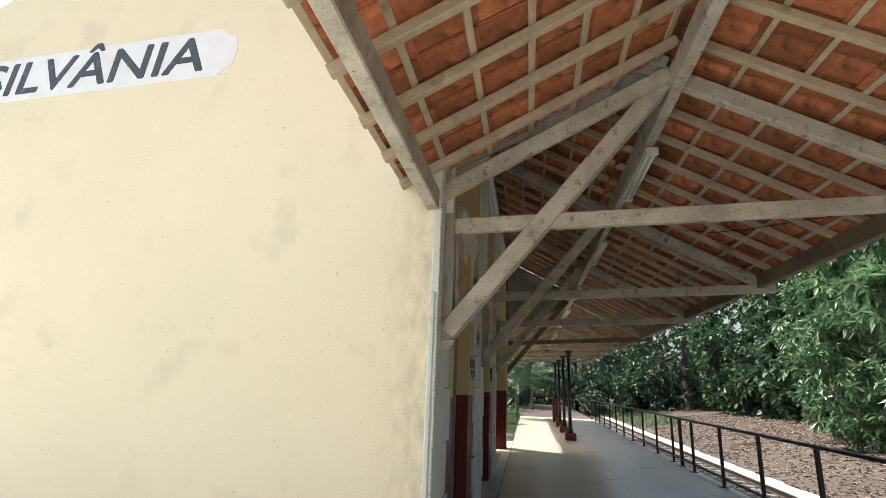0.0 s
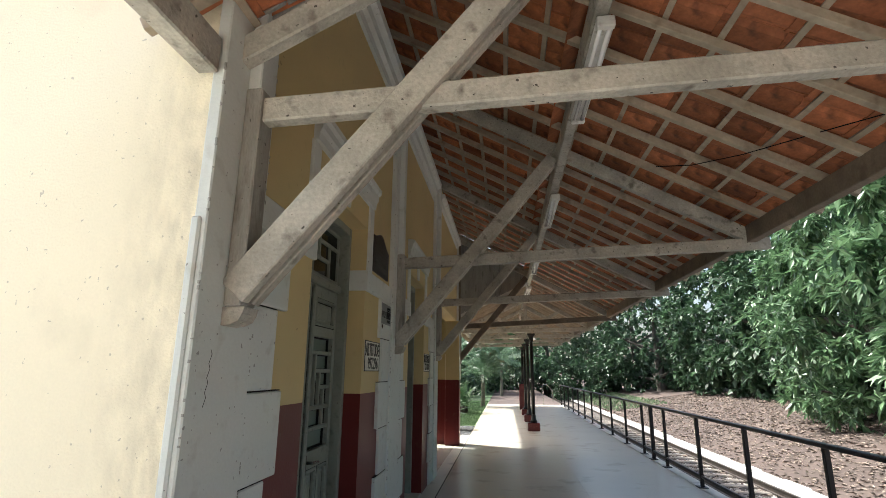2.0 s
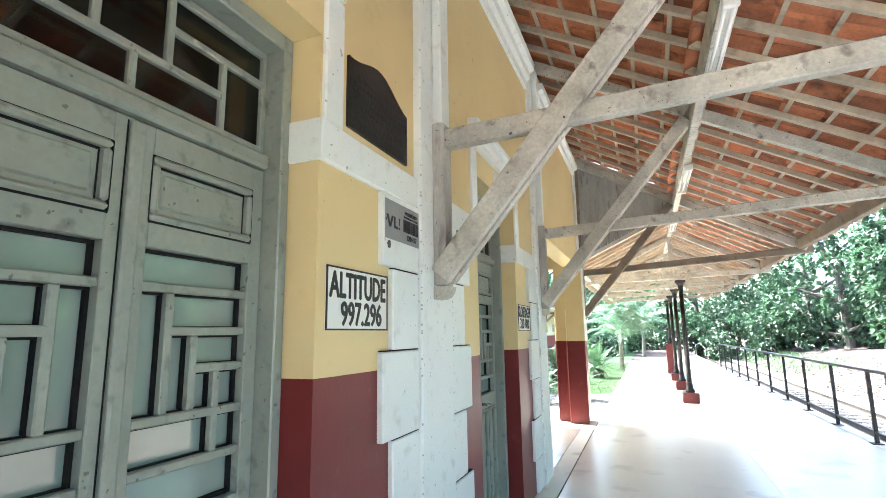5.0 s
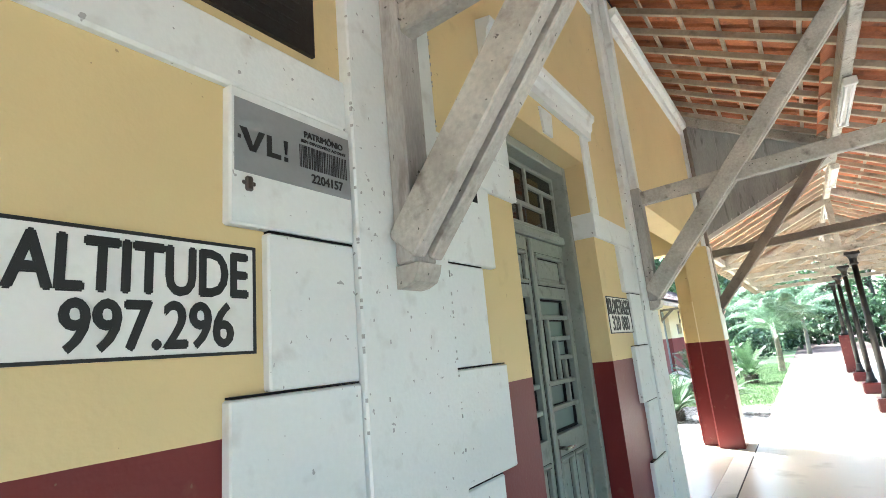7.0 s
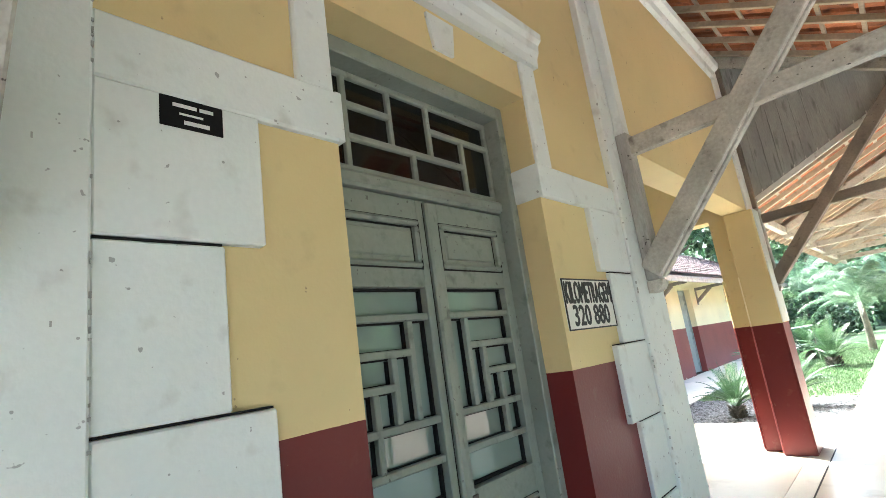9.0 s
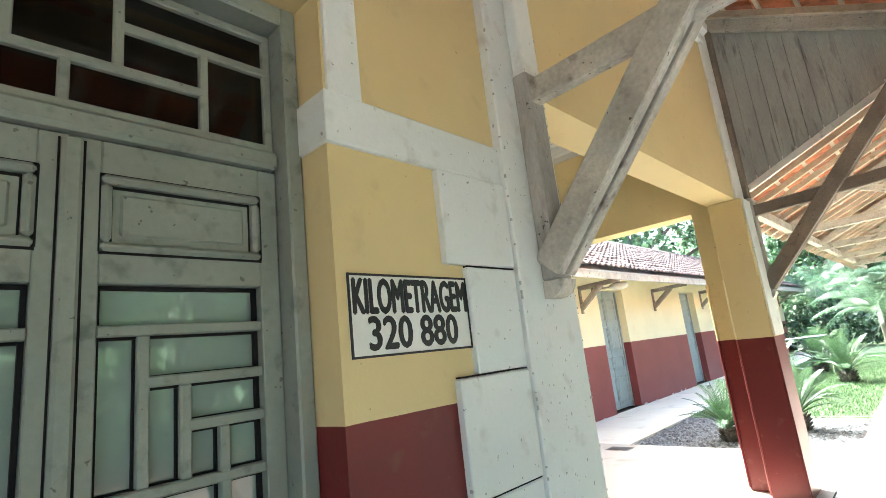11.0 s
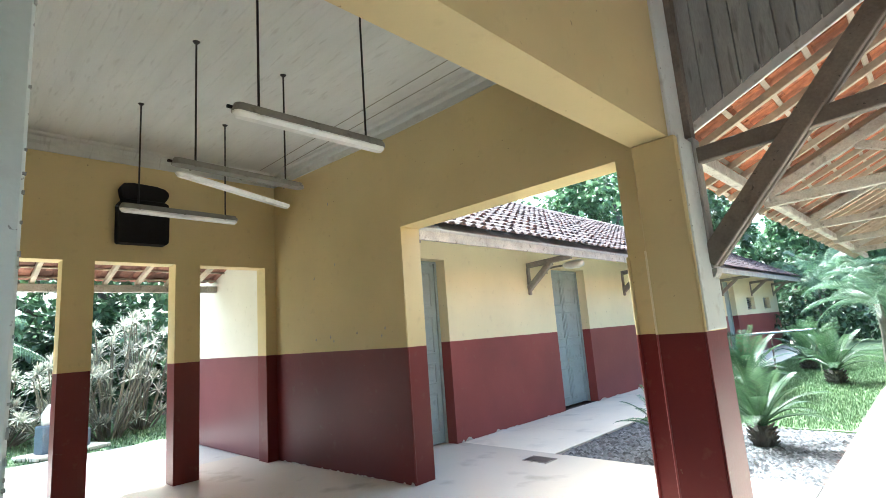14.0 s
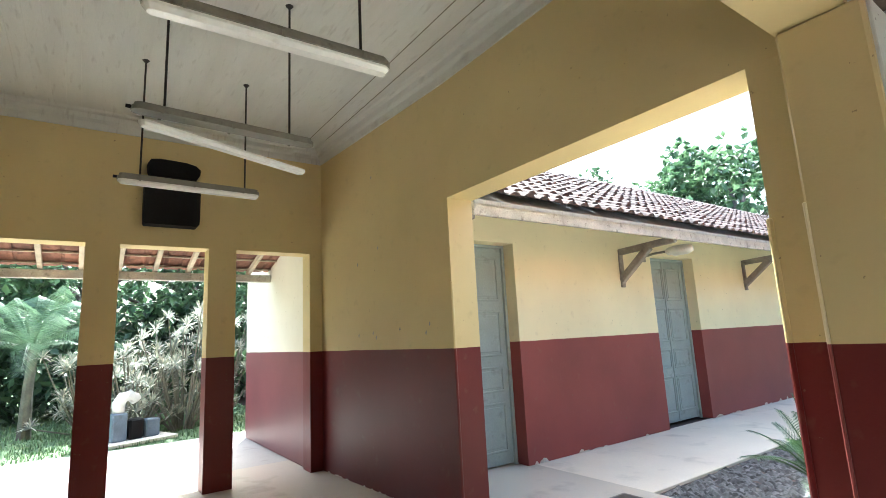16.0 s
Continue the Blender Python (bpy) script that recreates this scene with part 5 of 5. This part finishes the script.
def panelled_door(parent, y0, y1, x):
    """A six-panel leaf in its frame."""
    d = part("door", Geo().box(x - 0.02, x + 0.02, y0 + 0.045, y1 - 0.045, 0.02, 2.58, 0.003), M["blue_door"], parent, "grey-blue panelled wooden door")
    mid = (y0 + y1) / 2
    for a, b in ((y0 + 0.12, mid - 0.04), (mid + 0.04, y1 - 0.12)):
        for z0, z1 in ((0.16, 0.72), (0.84, 1.14), (1.26, 1.80), (1.92, 2.46)):
            g = Geo()
            for q0, q1, r0, r1 in ((a, b, z0, z0 + 0.025), (a, b, z1 - 0.025, z1), (a, a + 0.025, z0 + 0.025, z1 - 0.025), (b - 0.025, b, z0 + 0.025, z1 - 0.025)):
                g.box(x + 0.012, x + 0.034, q0, q1, r0, r1, 0.006)
            g.box(x + 0.012, x + 0.028, a + 0.05, b - 0.05, z0 + 0.05, z1 - 0.05, 0.008)
            part("panel", g, M["blue_door"], d)
    g = Geo()
    g.box(x + 0.02, x + 0.036, mid - 0.022, mid + 0.022, 0.02, 2.57, 0.005)
    part("cover_strip", g, M["blue_door"], d)
    g = Geo()
    g.box(x - 0.05, x + 0.05, y0 + 0.003, y0 + 0.045, 0, 2.615, 0.004)
    g.box(x - 0.05, x + 0.05, y1 - 0.045, y1 - 0.003, 0, 2.615, 0.004)
    g.box(x - 0.05, x + 0.05, y0 + 0.045, y1 - 0.045, 2.58, 2.615, 0.004)
    part("door_frame", g, M["blue_door"], d)


for a, b in OPEN:
    panelled_door(low, a, b, -0.22)
for a, b in WIN:
    w = part("window", Geo().box(-0.2, -0.19, a, b, 1.6, 2.06), M["dark"], low, "dark slatted vent window")
    for k in range(5):
        part("slat", Geo().beam((-0.14, a, 1.64 + k * 0.09), (-0.14, b, 1.64 + k * 0.09), 0.07, 0.01, 0.002, (0.7, 0, 0.7)), M["old_board"], w)
# roof with rows of rolled tiles
EAVE_X, EAVE_Z, TOP_X, TOP_Z = 0.92, 2.85, -2.55, 4.80
sl = Vector((EAVE_X - TOP_X, 0, EAVE_Z - TOP_Z))
LEN = sl.length
sl = sl.normalized()
up = Vector((-sl.z, 0, sl.x))
if up.z < 0:
    up = -up
random.seed(21)
y = 0.1
row = 0.21
RT = Geo()
while y < 23.2:
    s = 0.0
    while s < LEN:
        p = Vector((TOP_X, 0, TOP_Z)) + sl * s
        q = Vector((TOP_X, 0, TOP_Z)) + sl * min(s + 0.42, LEN + 0.05)
        hx = random.uniform(0, 0.022)
        sec = [(-0.105, 0.0), (-0.07, 0.032), (-0.03, 0.042), (0.01, 0.032), (0.05, 0.0), (0.08, -0.01), (0.105, 0.0)]
        jy = random.uniform(-0.015, 0.015)
        vs = [p + up * (h + hx) + Vector((0, y + jy + w, 0)) for w, h in sec] + [q + up * (h + hx + 0.048) + Vector((0, y + jy + w, 0)) for w, h in sec]
        RT.add(vs, [(i, i + 1, i + 8, i + 7) for i in range(6)] + [(7, 8, 9, 10, 11, 12, 13)])
        s += 0.31
    y += row
ob = new("roof_tiles", raw_mesh("roof_tiles", RT.v, RT.f, M["old_tile"]))
ob.parent = low
tagged(ob, "weathered brown roof tiles", "", "", "stuff")
g = Geo()
g.prism([(EAVE_X + 0.02, EAVE_Z - 0.05), (TOP_X, TOP_Z - 0.05), (-6.2, EAVE_Z - 0.1), (-6.2, EAVE_Z - 0.16), (TOP_X, TOP_Z - 0.12), (EAVE_X + 0.02, EAVE_Z - 0.09)], "y", 0.0, 23.2)
part("roof", g, M["old_board"], low)
g = Geo()
g.prism([(TOP_X + 0.15, TOP_Z - 0.02), (TOP_X, TOP_Z + 0.1), (TOP_X - 0.15, TOP_Z - 0.02)], "y", 0.0, 23.2)
part("ridge", g, M["old_tile"], low)
part("fascia", Geo().box(EAVE_X - 0.04, EAVE_X + 0.0, 0.0, 23.2, EAVE_Z - 0.20, EAVE_Z - 0.04, 0.008), M["truss_wood"], low, "dirty white timber fascia")
for y in (0.0, 3.47, 7.25, 11.0, 14.7, 18.4, 22.0):
    b = part("bracket", Geo().beam((0, y, 2.62), (0.90, y, 2.66), 0.07, 0.09, 0.008), M["sleeper"], low, "weathered timber eave bracket")
    part("brace", Geo().beam((0.0, y, 2.2), (0.5, y, 2.62), 0.09, 0.10, 0.01), M["sleeper"], b)
    part("wall_pad", Geo().box(0.0, 0.035, y - 0.04, y + 0.04, 2.1, 2.58, 0.006), M["sleeper"], b)
# patches of bare plaster along the foot of the wall
g = Geo()
random.seed(9)
for k in range(22):
    y = 1.4 + random.random() * 8.5
    if any(a - 0.1 < y < b + 0.1 for a, b in OPEN):
        continue
    w, h = random.uniform(0.02, 0.13), random.uniform(0.008, 0.045)
    g.prism([(y - w, 0.0), (y + w, 0.0), (y + w * 0.5, h), (y - w * 0.2, h * 1.2), (y - w * 0.8, h * 0.6)], "x", -0.002, 0.003)
tagged(part("bare_plaster", g, M["concrete"], low, "flaking pale plaster at the wall foot"), "", "", "", "stuff")

# ---- main roof over the station, seen only at its eaves ----
g = Geo()
g.prism([(-0.46, 5.07), (-3.35, 6.62), (-6.36, 4.80), (-6.36, 4.70), (-3.35, 6.50), (-0.46, 4.97)], "y", 5.14, 15.3)
structure(solid("roof_station", g, M["old_tile"]), "old clay roof of the station")
# rear veranda eave
rear = structure(new("rear_eave"), "pale rafters and tiles of the rear eave")
for k in range(20):
    y = 9.0 + k * 0.42
    part("rafter", Geo().beam((-6.36, y, 3.05), (-8.0, y, 2.62), 0.055, 0.07, 0.004), M["batten_wood"], rear)
for k in range(5):
    x = -6.6 - k * 0.33
    part("batten", Geo().box(x - 0.02, x + 0.02, 8.9, 17.0, 3.05 - (-6.36 - x) * 0.262 + 0.04, 3.05 - (-6.36 - x) * 0.262 + 0.062, 0.002), M["batten_wood"], rear)
part("eave_beam", Geo().box(-7.95, -7.86, 8.9, 14.78, 2.49, 2.60, 0.006), M["truss_wood"], rear)
RT = Geo()
random.seed(5)
down = Vector((-0.967, 0, -0.2535))
for k in range(5):
    for j in range(35):
        m = Matrix(((down.x, 0, -0.2535, -6.36 + down.x * k * 0.34), (0, 1, 0, 9.0 + j * 0.232), (down.z, 0, 0.967, 3.13 + down.z * k * 0.34), (0, 0, 0, 1)))
        m = m @ pose(0, 0, 0, 0, 0, random.uniform(-1.5, 1.5))
        RT.add([m @ Vector(p) for p in TILE.v], TILE.f)
ob = new("roof_tiles", raw_mesh("roof_tiles", RT.v, RT.f, M["rear_tile"]))
ob.parent = rear
tagged(ob, "", "", "", "stuff")


# ---- plants ----
def leaf_cloud(rng, centres, radii, count, size, slim, droop=0.3, whorl=9):
    """Pointed leaves in whorls at the twig ends, gathered near the skin of many clumps."""
    k = len(centres)
    tips = max(1, count // whorl)
    which = rng.integers(0, k, tips)
    d = rng.normal(size=(tips, 3))
    d /= np.linalg.norm(d, axis=1)[:, None]
    r = radii[which] * (0.45 + 0.6 * rng.random(tips) ** 0.5)
    p = centres[which] + d * r[:, None] * np.array([1, 1, 0.8])
    p, d = np.repeat(p, whorl, 0), np.repeat(d, whorl, 0)
    n = len(p)
    a = d * 0.7 + rng.normal(scale=0.75, size=(n, 3))
    a[:, 2] -= droop
    a /= np.linalg.norm(a, axis=1)[:, None]
    s = np.cross(a, rng.normal(scale=0.35, size=(n, 3)) + np.array([0, 0, 1.0]))
    s /= np.linalg.norm(s, axis=1)[:, None] + 1e-6
    h = size * rng.uniform(0.6, 1.3, n)[:, None]
    w = h * slim
    mid = p + a * h * 0.5
    end = p + a * h
    end[:, 2] -= h[:, 0] * 0.15
    V = np.stack([p, mid + s * w, end, mid - s * w], 1).reshape(-1, 3)
    return V, np.arange(4 * n).reshape(-1, 4)


def tree(x, y, z, high, spread, leaves, size, slim, material, label, seed, low_skirt=0.15, clumps=60, group="", category="tree"):
    rng = np.random.default_rng(seed)
    random.seed(seed)
    t = thing("tree", label, category, pose(x, y, z), group)
    g = Geo()
    top = high * 0.62
    bend = rng.uniform(-0.3, 0.3, 2)
    g.tube([(0, 0, -0.2), (bend[0] * 0.2, bend[1] * 0.2, top * 0.3), (bend[0] * 0.6, bend[1] * 0.6, top * 0.65), (bend[0], bend[1], top)], [0.05 * high, 0.036 * high, 0.026 * high, 0.012 * high], 9)
    centres, radii = [], []
    for i in range(clumps):
        th = rng.uniform(0, 6.283)
        f = rng.random() ** 0.6
        zc = high * (low_skirt + (0.95 - low_skirt) * rng.random())
        hh = (zc / high - low_skirt) / (1 - low_skirt)
        rad = spread * (0.35 + 0.75 * math.sin(math.pi * min(0.98, 0.18 + 0.75 * hh))) * (0.55 + 0.45 * f)
        centres.append((rad * math.cos(th), rad * math.sin(th), zc))
        radii.append(spread * rng.uniform(0.16, 0.34))
        if i % 6 == 0:
            c = centres[-1]
            g.tube([(bend[0] * 0.4, bend[1] * 0.4, min(zc * 0.7, top * 0.9)), (c[0] * 0.5, c[1] * 0.5, zc * 0.85), (c[0] * 0.9, c[1] * 0.9, zc)], [0.018 * high, 0.012 * high, 0.004 * high], 6)
    part("trunk", g, M["bark"], t)
    V, F = leaf_cloud(rng, np.array(centres), np.array(radii), leaves, size, slim)
    ob = new("crown", raw_mesh("crown", V, F, material))
    ob.parent = t
    return t


# mango trees and woodland beyond the track
tree(11.9, 14.2, -0.05, 8.2, 3.4, 36000, 0.34, 0.16, M["mango"], "large mango tree with drooping glossy leaves", 31, 0.05, 110, "mango trees")
tree(13.4, 21.2, 0.1, 8.0, 3.4, 32000, 0.34, 0.16, M["mango"], "large mango tree with drooping glossy leaves", 32, 0.05, 100, "mango trees")
tree(13.4, 8.0, 0.15, 8.4, 3.5, 24000, 0.34, 0.16, M["mango"], "large mango tree with drooping glossy leaves", 33, 0.06, 90, "mango trees")
for i, (x, y, h, s) in enumerate(((16.4, 28.0, 9.6, 3.7), (16.8, 34.5, 9.6, 3.8), (16.5, 41.0, 10.5, 4.0), (13.8, 49.0, 9.5, 4.0), (19.5, 24.0, 12.0, 4.6), (18.5, 16.0, 12.5, 4.8), (17.5, 33.0, 12.0, 4.8), (5.0, 58.0, 9.0, 5.0), (13.0, 54.0, 11.0, 5.4), (19.0, 8.0, 12.0, 4.6))):
    tree(x, y, float(soil_z(x)) - 0.05, h, s, 11000 if y < 45 and x < 17.3 else 7000, 0.34 if y < 30 else 0.42, 0.27, M["wood_leaf"], "dense dark green woodland tree", 50 + i, 0.03, 70, "woodland trees")
# behind the low building and the garden
for i, (x, y, h, s) in enumerate(((-10.6, 37.0, 10.4, 4.6), (-3.5, 46.0, 7.0, 4.0), (-15.0, 36.0, 9.5, 4.5), (-1.5, 60.0, 8.0, 5.0), (-9.5, 56.0, 10.0, 6.0))):
    tree(x, y, -0.03, h, s, 34000 if x < -11 else 16000, 0.26 if x < -11 else 0.36, 0.3, M["mango"], "dense green tree behind the garden", 80 + i, 0.05, 90, "garden trees")
for i, (x, y, h, s) in enumerate(((-17.0, 8.5, 6.5, 3.4), (-18.5, 12.8, 7.5, 3.6), (-16.5, 17.5, 6.5, 3.2), (-22.0, 16.0, 9.0, 4.5), (-21.0, 7.0, 9.0, 4.0))):
    tree(x, y, -0.03, h, s, 9000, 0.26, 0.3, M["mango"], "dense green tree behind the station yard", 95 + i, 0.02, 70, "yard trees")

# undergrowth along the wood's edge and behind the yard


def undergrowth(name, spots, leaves, size, seed, label):
    rng = np.random.default_rng(seed)
    cs, rs = [], []
    for x0, x1, y0, y1, z0, z1, n in spots:
        for k in range(n):
            cs.append((rng.uniform(x0, x1), rng.uniform(y0, y1), rng.uniform(z0, z1)))
            rs.append(rng.uniform(0.5, 1.1))
    V, F = leaf_cloud(rng, np.array(cs), np.array(rs), leaves, size, 0.28)
    ob = new(name, raw_mesh(name, V, F, M["wood_leaf"]))
    return tagged(ob, label, "shrubs", "", "stuff")


undergrowth("undergrowth", ((14.6, 18.0, 4.0, 30.0, 0.4, 2.8, 90), (14.0, 18.5, 30.0, 52.0, 0.5, 2.9, 80), (17.5, 21.0, 4.0, 56.0, 0.5, 4.0, 150), (9.0, 15.0, 52.0, 58.0, 0.0, 3.5, 50), (-1.0, 9.5, 47.0, 60.0, -0.3, 3.0, 70)), 75000, 0.32, 61, "dense dark undergrowth at the edge of the wood")
undergrowth("yard_bushes", ((-17.5, -14.8, 5.0, 18.5, 0.0, 2.6, 80), (-13.8, -6.0, 40.0, 48.0, 0.0, 3.0, 40), (-4.0, -0.8, 36.0, 44.0, 0.0, 1.6, 25)), 30000, 0.26, 62, "dense green bushes behind the station yard")

# a plain distant wood that closes the horizon
g = Geo()
rng = np.random.default_rng(77)
cs = [(70 * math.cos(a) + 0, 20 + 75 * math.sin(a), rng.uniform(1, 8)) for a in np.linspace(0, 6.283, 260)]
V, F = leaf_cloud(rng, np.array(cs), rng.uniform(2.0, 4.0, len(cs)), 26000, 1.1, 0.45)
ob = new("far_woods", raw_mesh("far_woods", V, F, M["wood_leaf"]))
tagged(ob, "distant green woods round the station", "woods", "", "stuff")


def feather(g, base, direction, length, arch, leaflet, pairs, width, lift=0.15, spread=1.0, hang=0.0):
    """An arching rib with paired leaflets."""
    d = Vector(direction).normalized()
    side = d.cross(Vector((0, 0, 1))).normalized()
    pts = []
    for i in range(pairs + 1):
        t = i / pairs
        pts.append(Vector(base) + d * length * t + Vector((0, 0, lift * length * math.sin(t * 1.6) - arch * length * t * t)))
    for i in range(1, pairs):
        t = i / pairs
        a = (pts[i + 1] - pts[i - 1]).normalized()
        n = leaflet * (0.35 + 0.65 * math.sin(math.pi * (0.12 + 0.85 * t)))
        for s in (-1, 1):
            tip = pts[i] + (side * s * spread + a * 0.55 + Vector((0, 0, 0.22 - 0.4 * t - hang))).normalized() * n
            m = (pts[i] + tip) * 0.5 + Vector((0, 0, 0.03 * n))
            g.add([pts[i] - a * width, m - a * width * 1.2, tip, m + a * width * 1.2, pts[i] + a * width], [(0, 1, 2, 3, 4)])
    g2 = [pts[i] for i in range(0, pairs + 1, 3)]
    g.tube(g2, [0.012 * (1 - 0.8 * i / len(g2)) for i in range(len(g2))], 4, False)


def cycad(x, y, size, seed, group="garden cycads"):
    random.seed(seed)
    c = thing("cycad", "green sago cycad with stiff arching fronds", "plant", pose(x, y, -0.03), group)
    g = Geo()
    hh = 0.24 * size
    g.tube([(0, 0, 0), (0, 0, hh * 0.3), (0, 0, hh * 0.8), (0, 0, hh)], [0.11 * size, 0.14 * size, 0.13 * size, 0.06 * size], 10)
    for k in range(40):
        a, z = k * 2.4, hh * (0.1 + 0.85 * k / 40)
        r = 0.135 * size
        g.tube([(r * 0.8 * math.cos(a), r * 0.8 * math.sin(a), z), (r * 1.3 * math.cos(a), r * 1.3 * math.sin(a), z + 0.05 * size)], [0.025 * size, 0.006], 4)
    part("trunk", g, M["bark"], c, "rough brown scaly stem")
    for k in range(26):
        a = k * 2.399 + random.uniform(-0.15, 0.15)
        e = 0.42 + 1.02 * (k / 26)
        d = (math.cos(a) * math.cos(e), math.sin(a) * math.cos(e), math.sin(e) * 0.9)
        g = Geo()
        feather(g, (0, 0, hh * 0.95), d, size * random.uniform(0.78, 1.0), 0.10 + 0.30 * (1 - k / 26) + 0.06, 0.15 * size, 34, 0.0046 * size)
        ob = part("frond", g, M["cycad"], c)
    return c


cycad(-1.03, 18.35, 0.95, 1)
cycad(-1.72, 17.42, 0.80, 2)
cycad(-1.02, 24.2, 1.15, 3)
cycad(-2.1, 22.2, 1.2, 4)
cycad(-1.9, 27.0, 1.2, 5)


def palm(x, y, z, trunk, frond, seed, fronds=18, label="feathery green palm with drooping fronds"):
    random.seed(seed)
    p = thing("palm", label, "palm", pose(x, y, z), "palms")
    g = Geo()
    g.tube([(0, 0, 0), (0.03, 0, trunk * 0.5), (0, 0.04, trunk)], [0.12, 0.09, 0.08], 10)
    part("trunk", g, M["stem"], p, "grey ringed palm trunk")
    for k in range(fronds):
        a = k * 2.399
        e = 0.1 + 1.2 * k / fronds
        g = Geo()
        feather(g, (0, 0, trunk), (math.cos(a) * math.cos(e), math.sin(a) * math.cos(e), math.sin(e)), frond * random.uniform(0.8, 1.05), 0.55, frond * 0.21, 44, 0.0055, 0.2, 0.75, random.uniform(0.35, 0.9))
        part("frond", g, M["palm"], p)
    return p


palm(-0.43, 28.4, -0.03, 1.5, 2.1, 1, 22)
palm(-3.0, 38.5, -0.03, 2.4, 3.0, 2)
palm(0.4, 40.0, -0.03, 2.2, 3.0, 3)
palm(-12.9, 11.6, -0.03, 1.7, 2.0, 4)
palm(-2.2, 44.0, -0.03, 3.2, 3.2, 5)


def yucca(x, y, seed, high):
    random.seed(seed)
    p = thing("dracaena", "pale variegated dracaena bush with starry leaf rosettes", "shrub", pose(x, y, -0.03), "yard shrubs")
    g = Geo()
    heads = []
    for k in range(36):
        a, r = random.uniform(0, 6.28), random.uniform(0.1, 0.95)
        h = high * random.uniform(0.12, 1.0)
        q = (r * math.cos(a), r * math.sin(a), h)
        g = Geo()
        g.tube([(q[0] * 0.2, q[1] * 0.2, 0), (q[0] * 0.7, q[1] * 0.7, h * 0.6), q], [0.022, 0.016, 0.010], 5)
        part("stem", g, M["stem"], p)
        heads.append(q)
    for q in heads:
        g = Geo()
        for k in range(34):
            a, e = k * 2.399, -0.35 + 1.8 * random.random()
            d = Vector((math.cos(a) * math.cos(e), math.sin(a) * math.cos(e), math.sin(e)))
            s = d.cross(Vector((0.1, 0.2, 1))).normalized() * 0.017
            n = random.uniform(0.22, 0.31)
            o = Vector(q)
            g.add([o, o + d * n * 0.5 + s, o + d * n + Vector((0, 0, -0.05)), o + d * n * 0.5 - s], [(0, 1, 2, 3)])
        part("rosette", g, M["yucca"], p)
    return p


yucca(-11.4, 14.1, 1, 2.3)
yucca(-11.6, 13.3, 2, 1.7)
yucca(-12.2, 14.9, 3, 2.4)
yucca(-12.6, 12.6, 4, 1.6)

# pump or old machine on a slab in the yard
s = thing("yard_machine", "white curved pipe on a small blue-grey machine", "machine", pose(-10.55, 13.15, -0.012, 0, 0, 20))
g = Geo()
g.tube([(0, -0.16, 0.5), (0, -0.17, 0.68), (0, -0.10, 0.78), (0, 0.0, 0.80), (0, 0.08, 0.75), (0, 0.12, 0.7)], [0.09, 0.10, 0.10, 0.10, 0.095, 0.09], 12)
part("bent_pipe", g, M["lamp_white"], s, "white painted bent pipe", True)
part("cabinet", Geo().box(-0.13, 0.13, -0.30, -0.06, 0.06, 0.52, 0.02), M["machine_blue"], s, "dull blue-grey metal cabinet")
part("motor", Geo().box(-0.12, 0.12, -0.02, 0.22, 0.06, 0.40, 0.03), M["dark"], s, "dark motor casing")
part("tank", Geo().box(-0.1, 0.1, 0.26, 0.5, 0.06, 0.36, 0.02), M["machine_blue"], s)
part("slab", Geo().box(-0.35, 0.35, -0.5, 0.7, 0, 0.06, 0.01), M["concrete"], s, "small cement slab")

# lamp on an arm under the eave of the low building
lamp = thing("wall_lamp", "pale weathered wall lamp on a short arm", "lamp", pose(WX, 19.45, 2.58))
part("wall_plate", Geo().box(0.0, 0.02, -0.05, 0.05, -0.08, 0.08, 0.004), M["lamp_body"], lamp)
part("arm", Geo().tube([(0.015, 0, 0.0), (0.2, 0, 0.02), (0.42, 0, 0.02)], 0.018, 8), M["lamp_body"], lamp)
part("head", Geo().tube([(0.40, 0, 0.02), (0.43, 0, 0.015), (0.55, 0, 0.01), (0.72, 0, 0.01), (0.79, 0, 0.015), (0.81, 0, 0.02)], [0.03, 0.055, 0.075, 0.075, 0.055, 0.02], 12), M["lamp_white"], lamp, "pale enamelled lamp head", True)

# handrail across the garden walk
rail = thing("garden_handrail", "pale grey steel handrail beside the garden walk", "railing", pose(-2.4, 26.0, -0.015))
part("top_rail", Geo().tube([(-1.0, 0, 0.95), (0.95, 0, 1.02)], 0.028, 8), M["chrome"], rail)
for u, h in ((-0.95, 0.95), (0.0, 0.985), (0.9, 1.015)):
    part("post", Geo().tube([(u, 0, 0), (u, 0, h)], 0.022, 8), M["chrome"], rail)

# iron cover let into the walk
cover = thing("drain_cover", "small rusty iron drain cover in the cement walk", "drain cover", pose(-2.95, 16.54, -0.002))
part("frame", Geo().box(-0.17, 0.17, -0.12, 0.12, 0.0, 0.006, 0.002), M["sleeper"], cover)
part("plate", Geo().box(-0.145, 0.145, -0.095, 0.095, 0.0055, 0.009, 0.002), M["rail_steel"], cover, "dark iron plate")
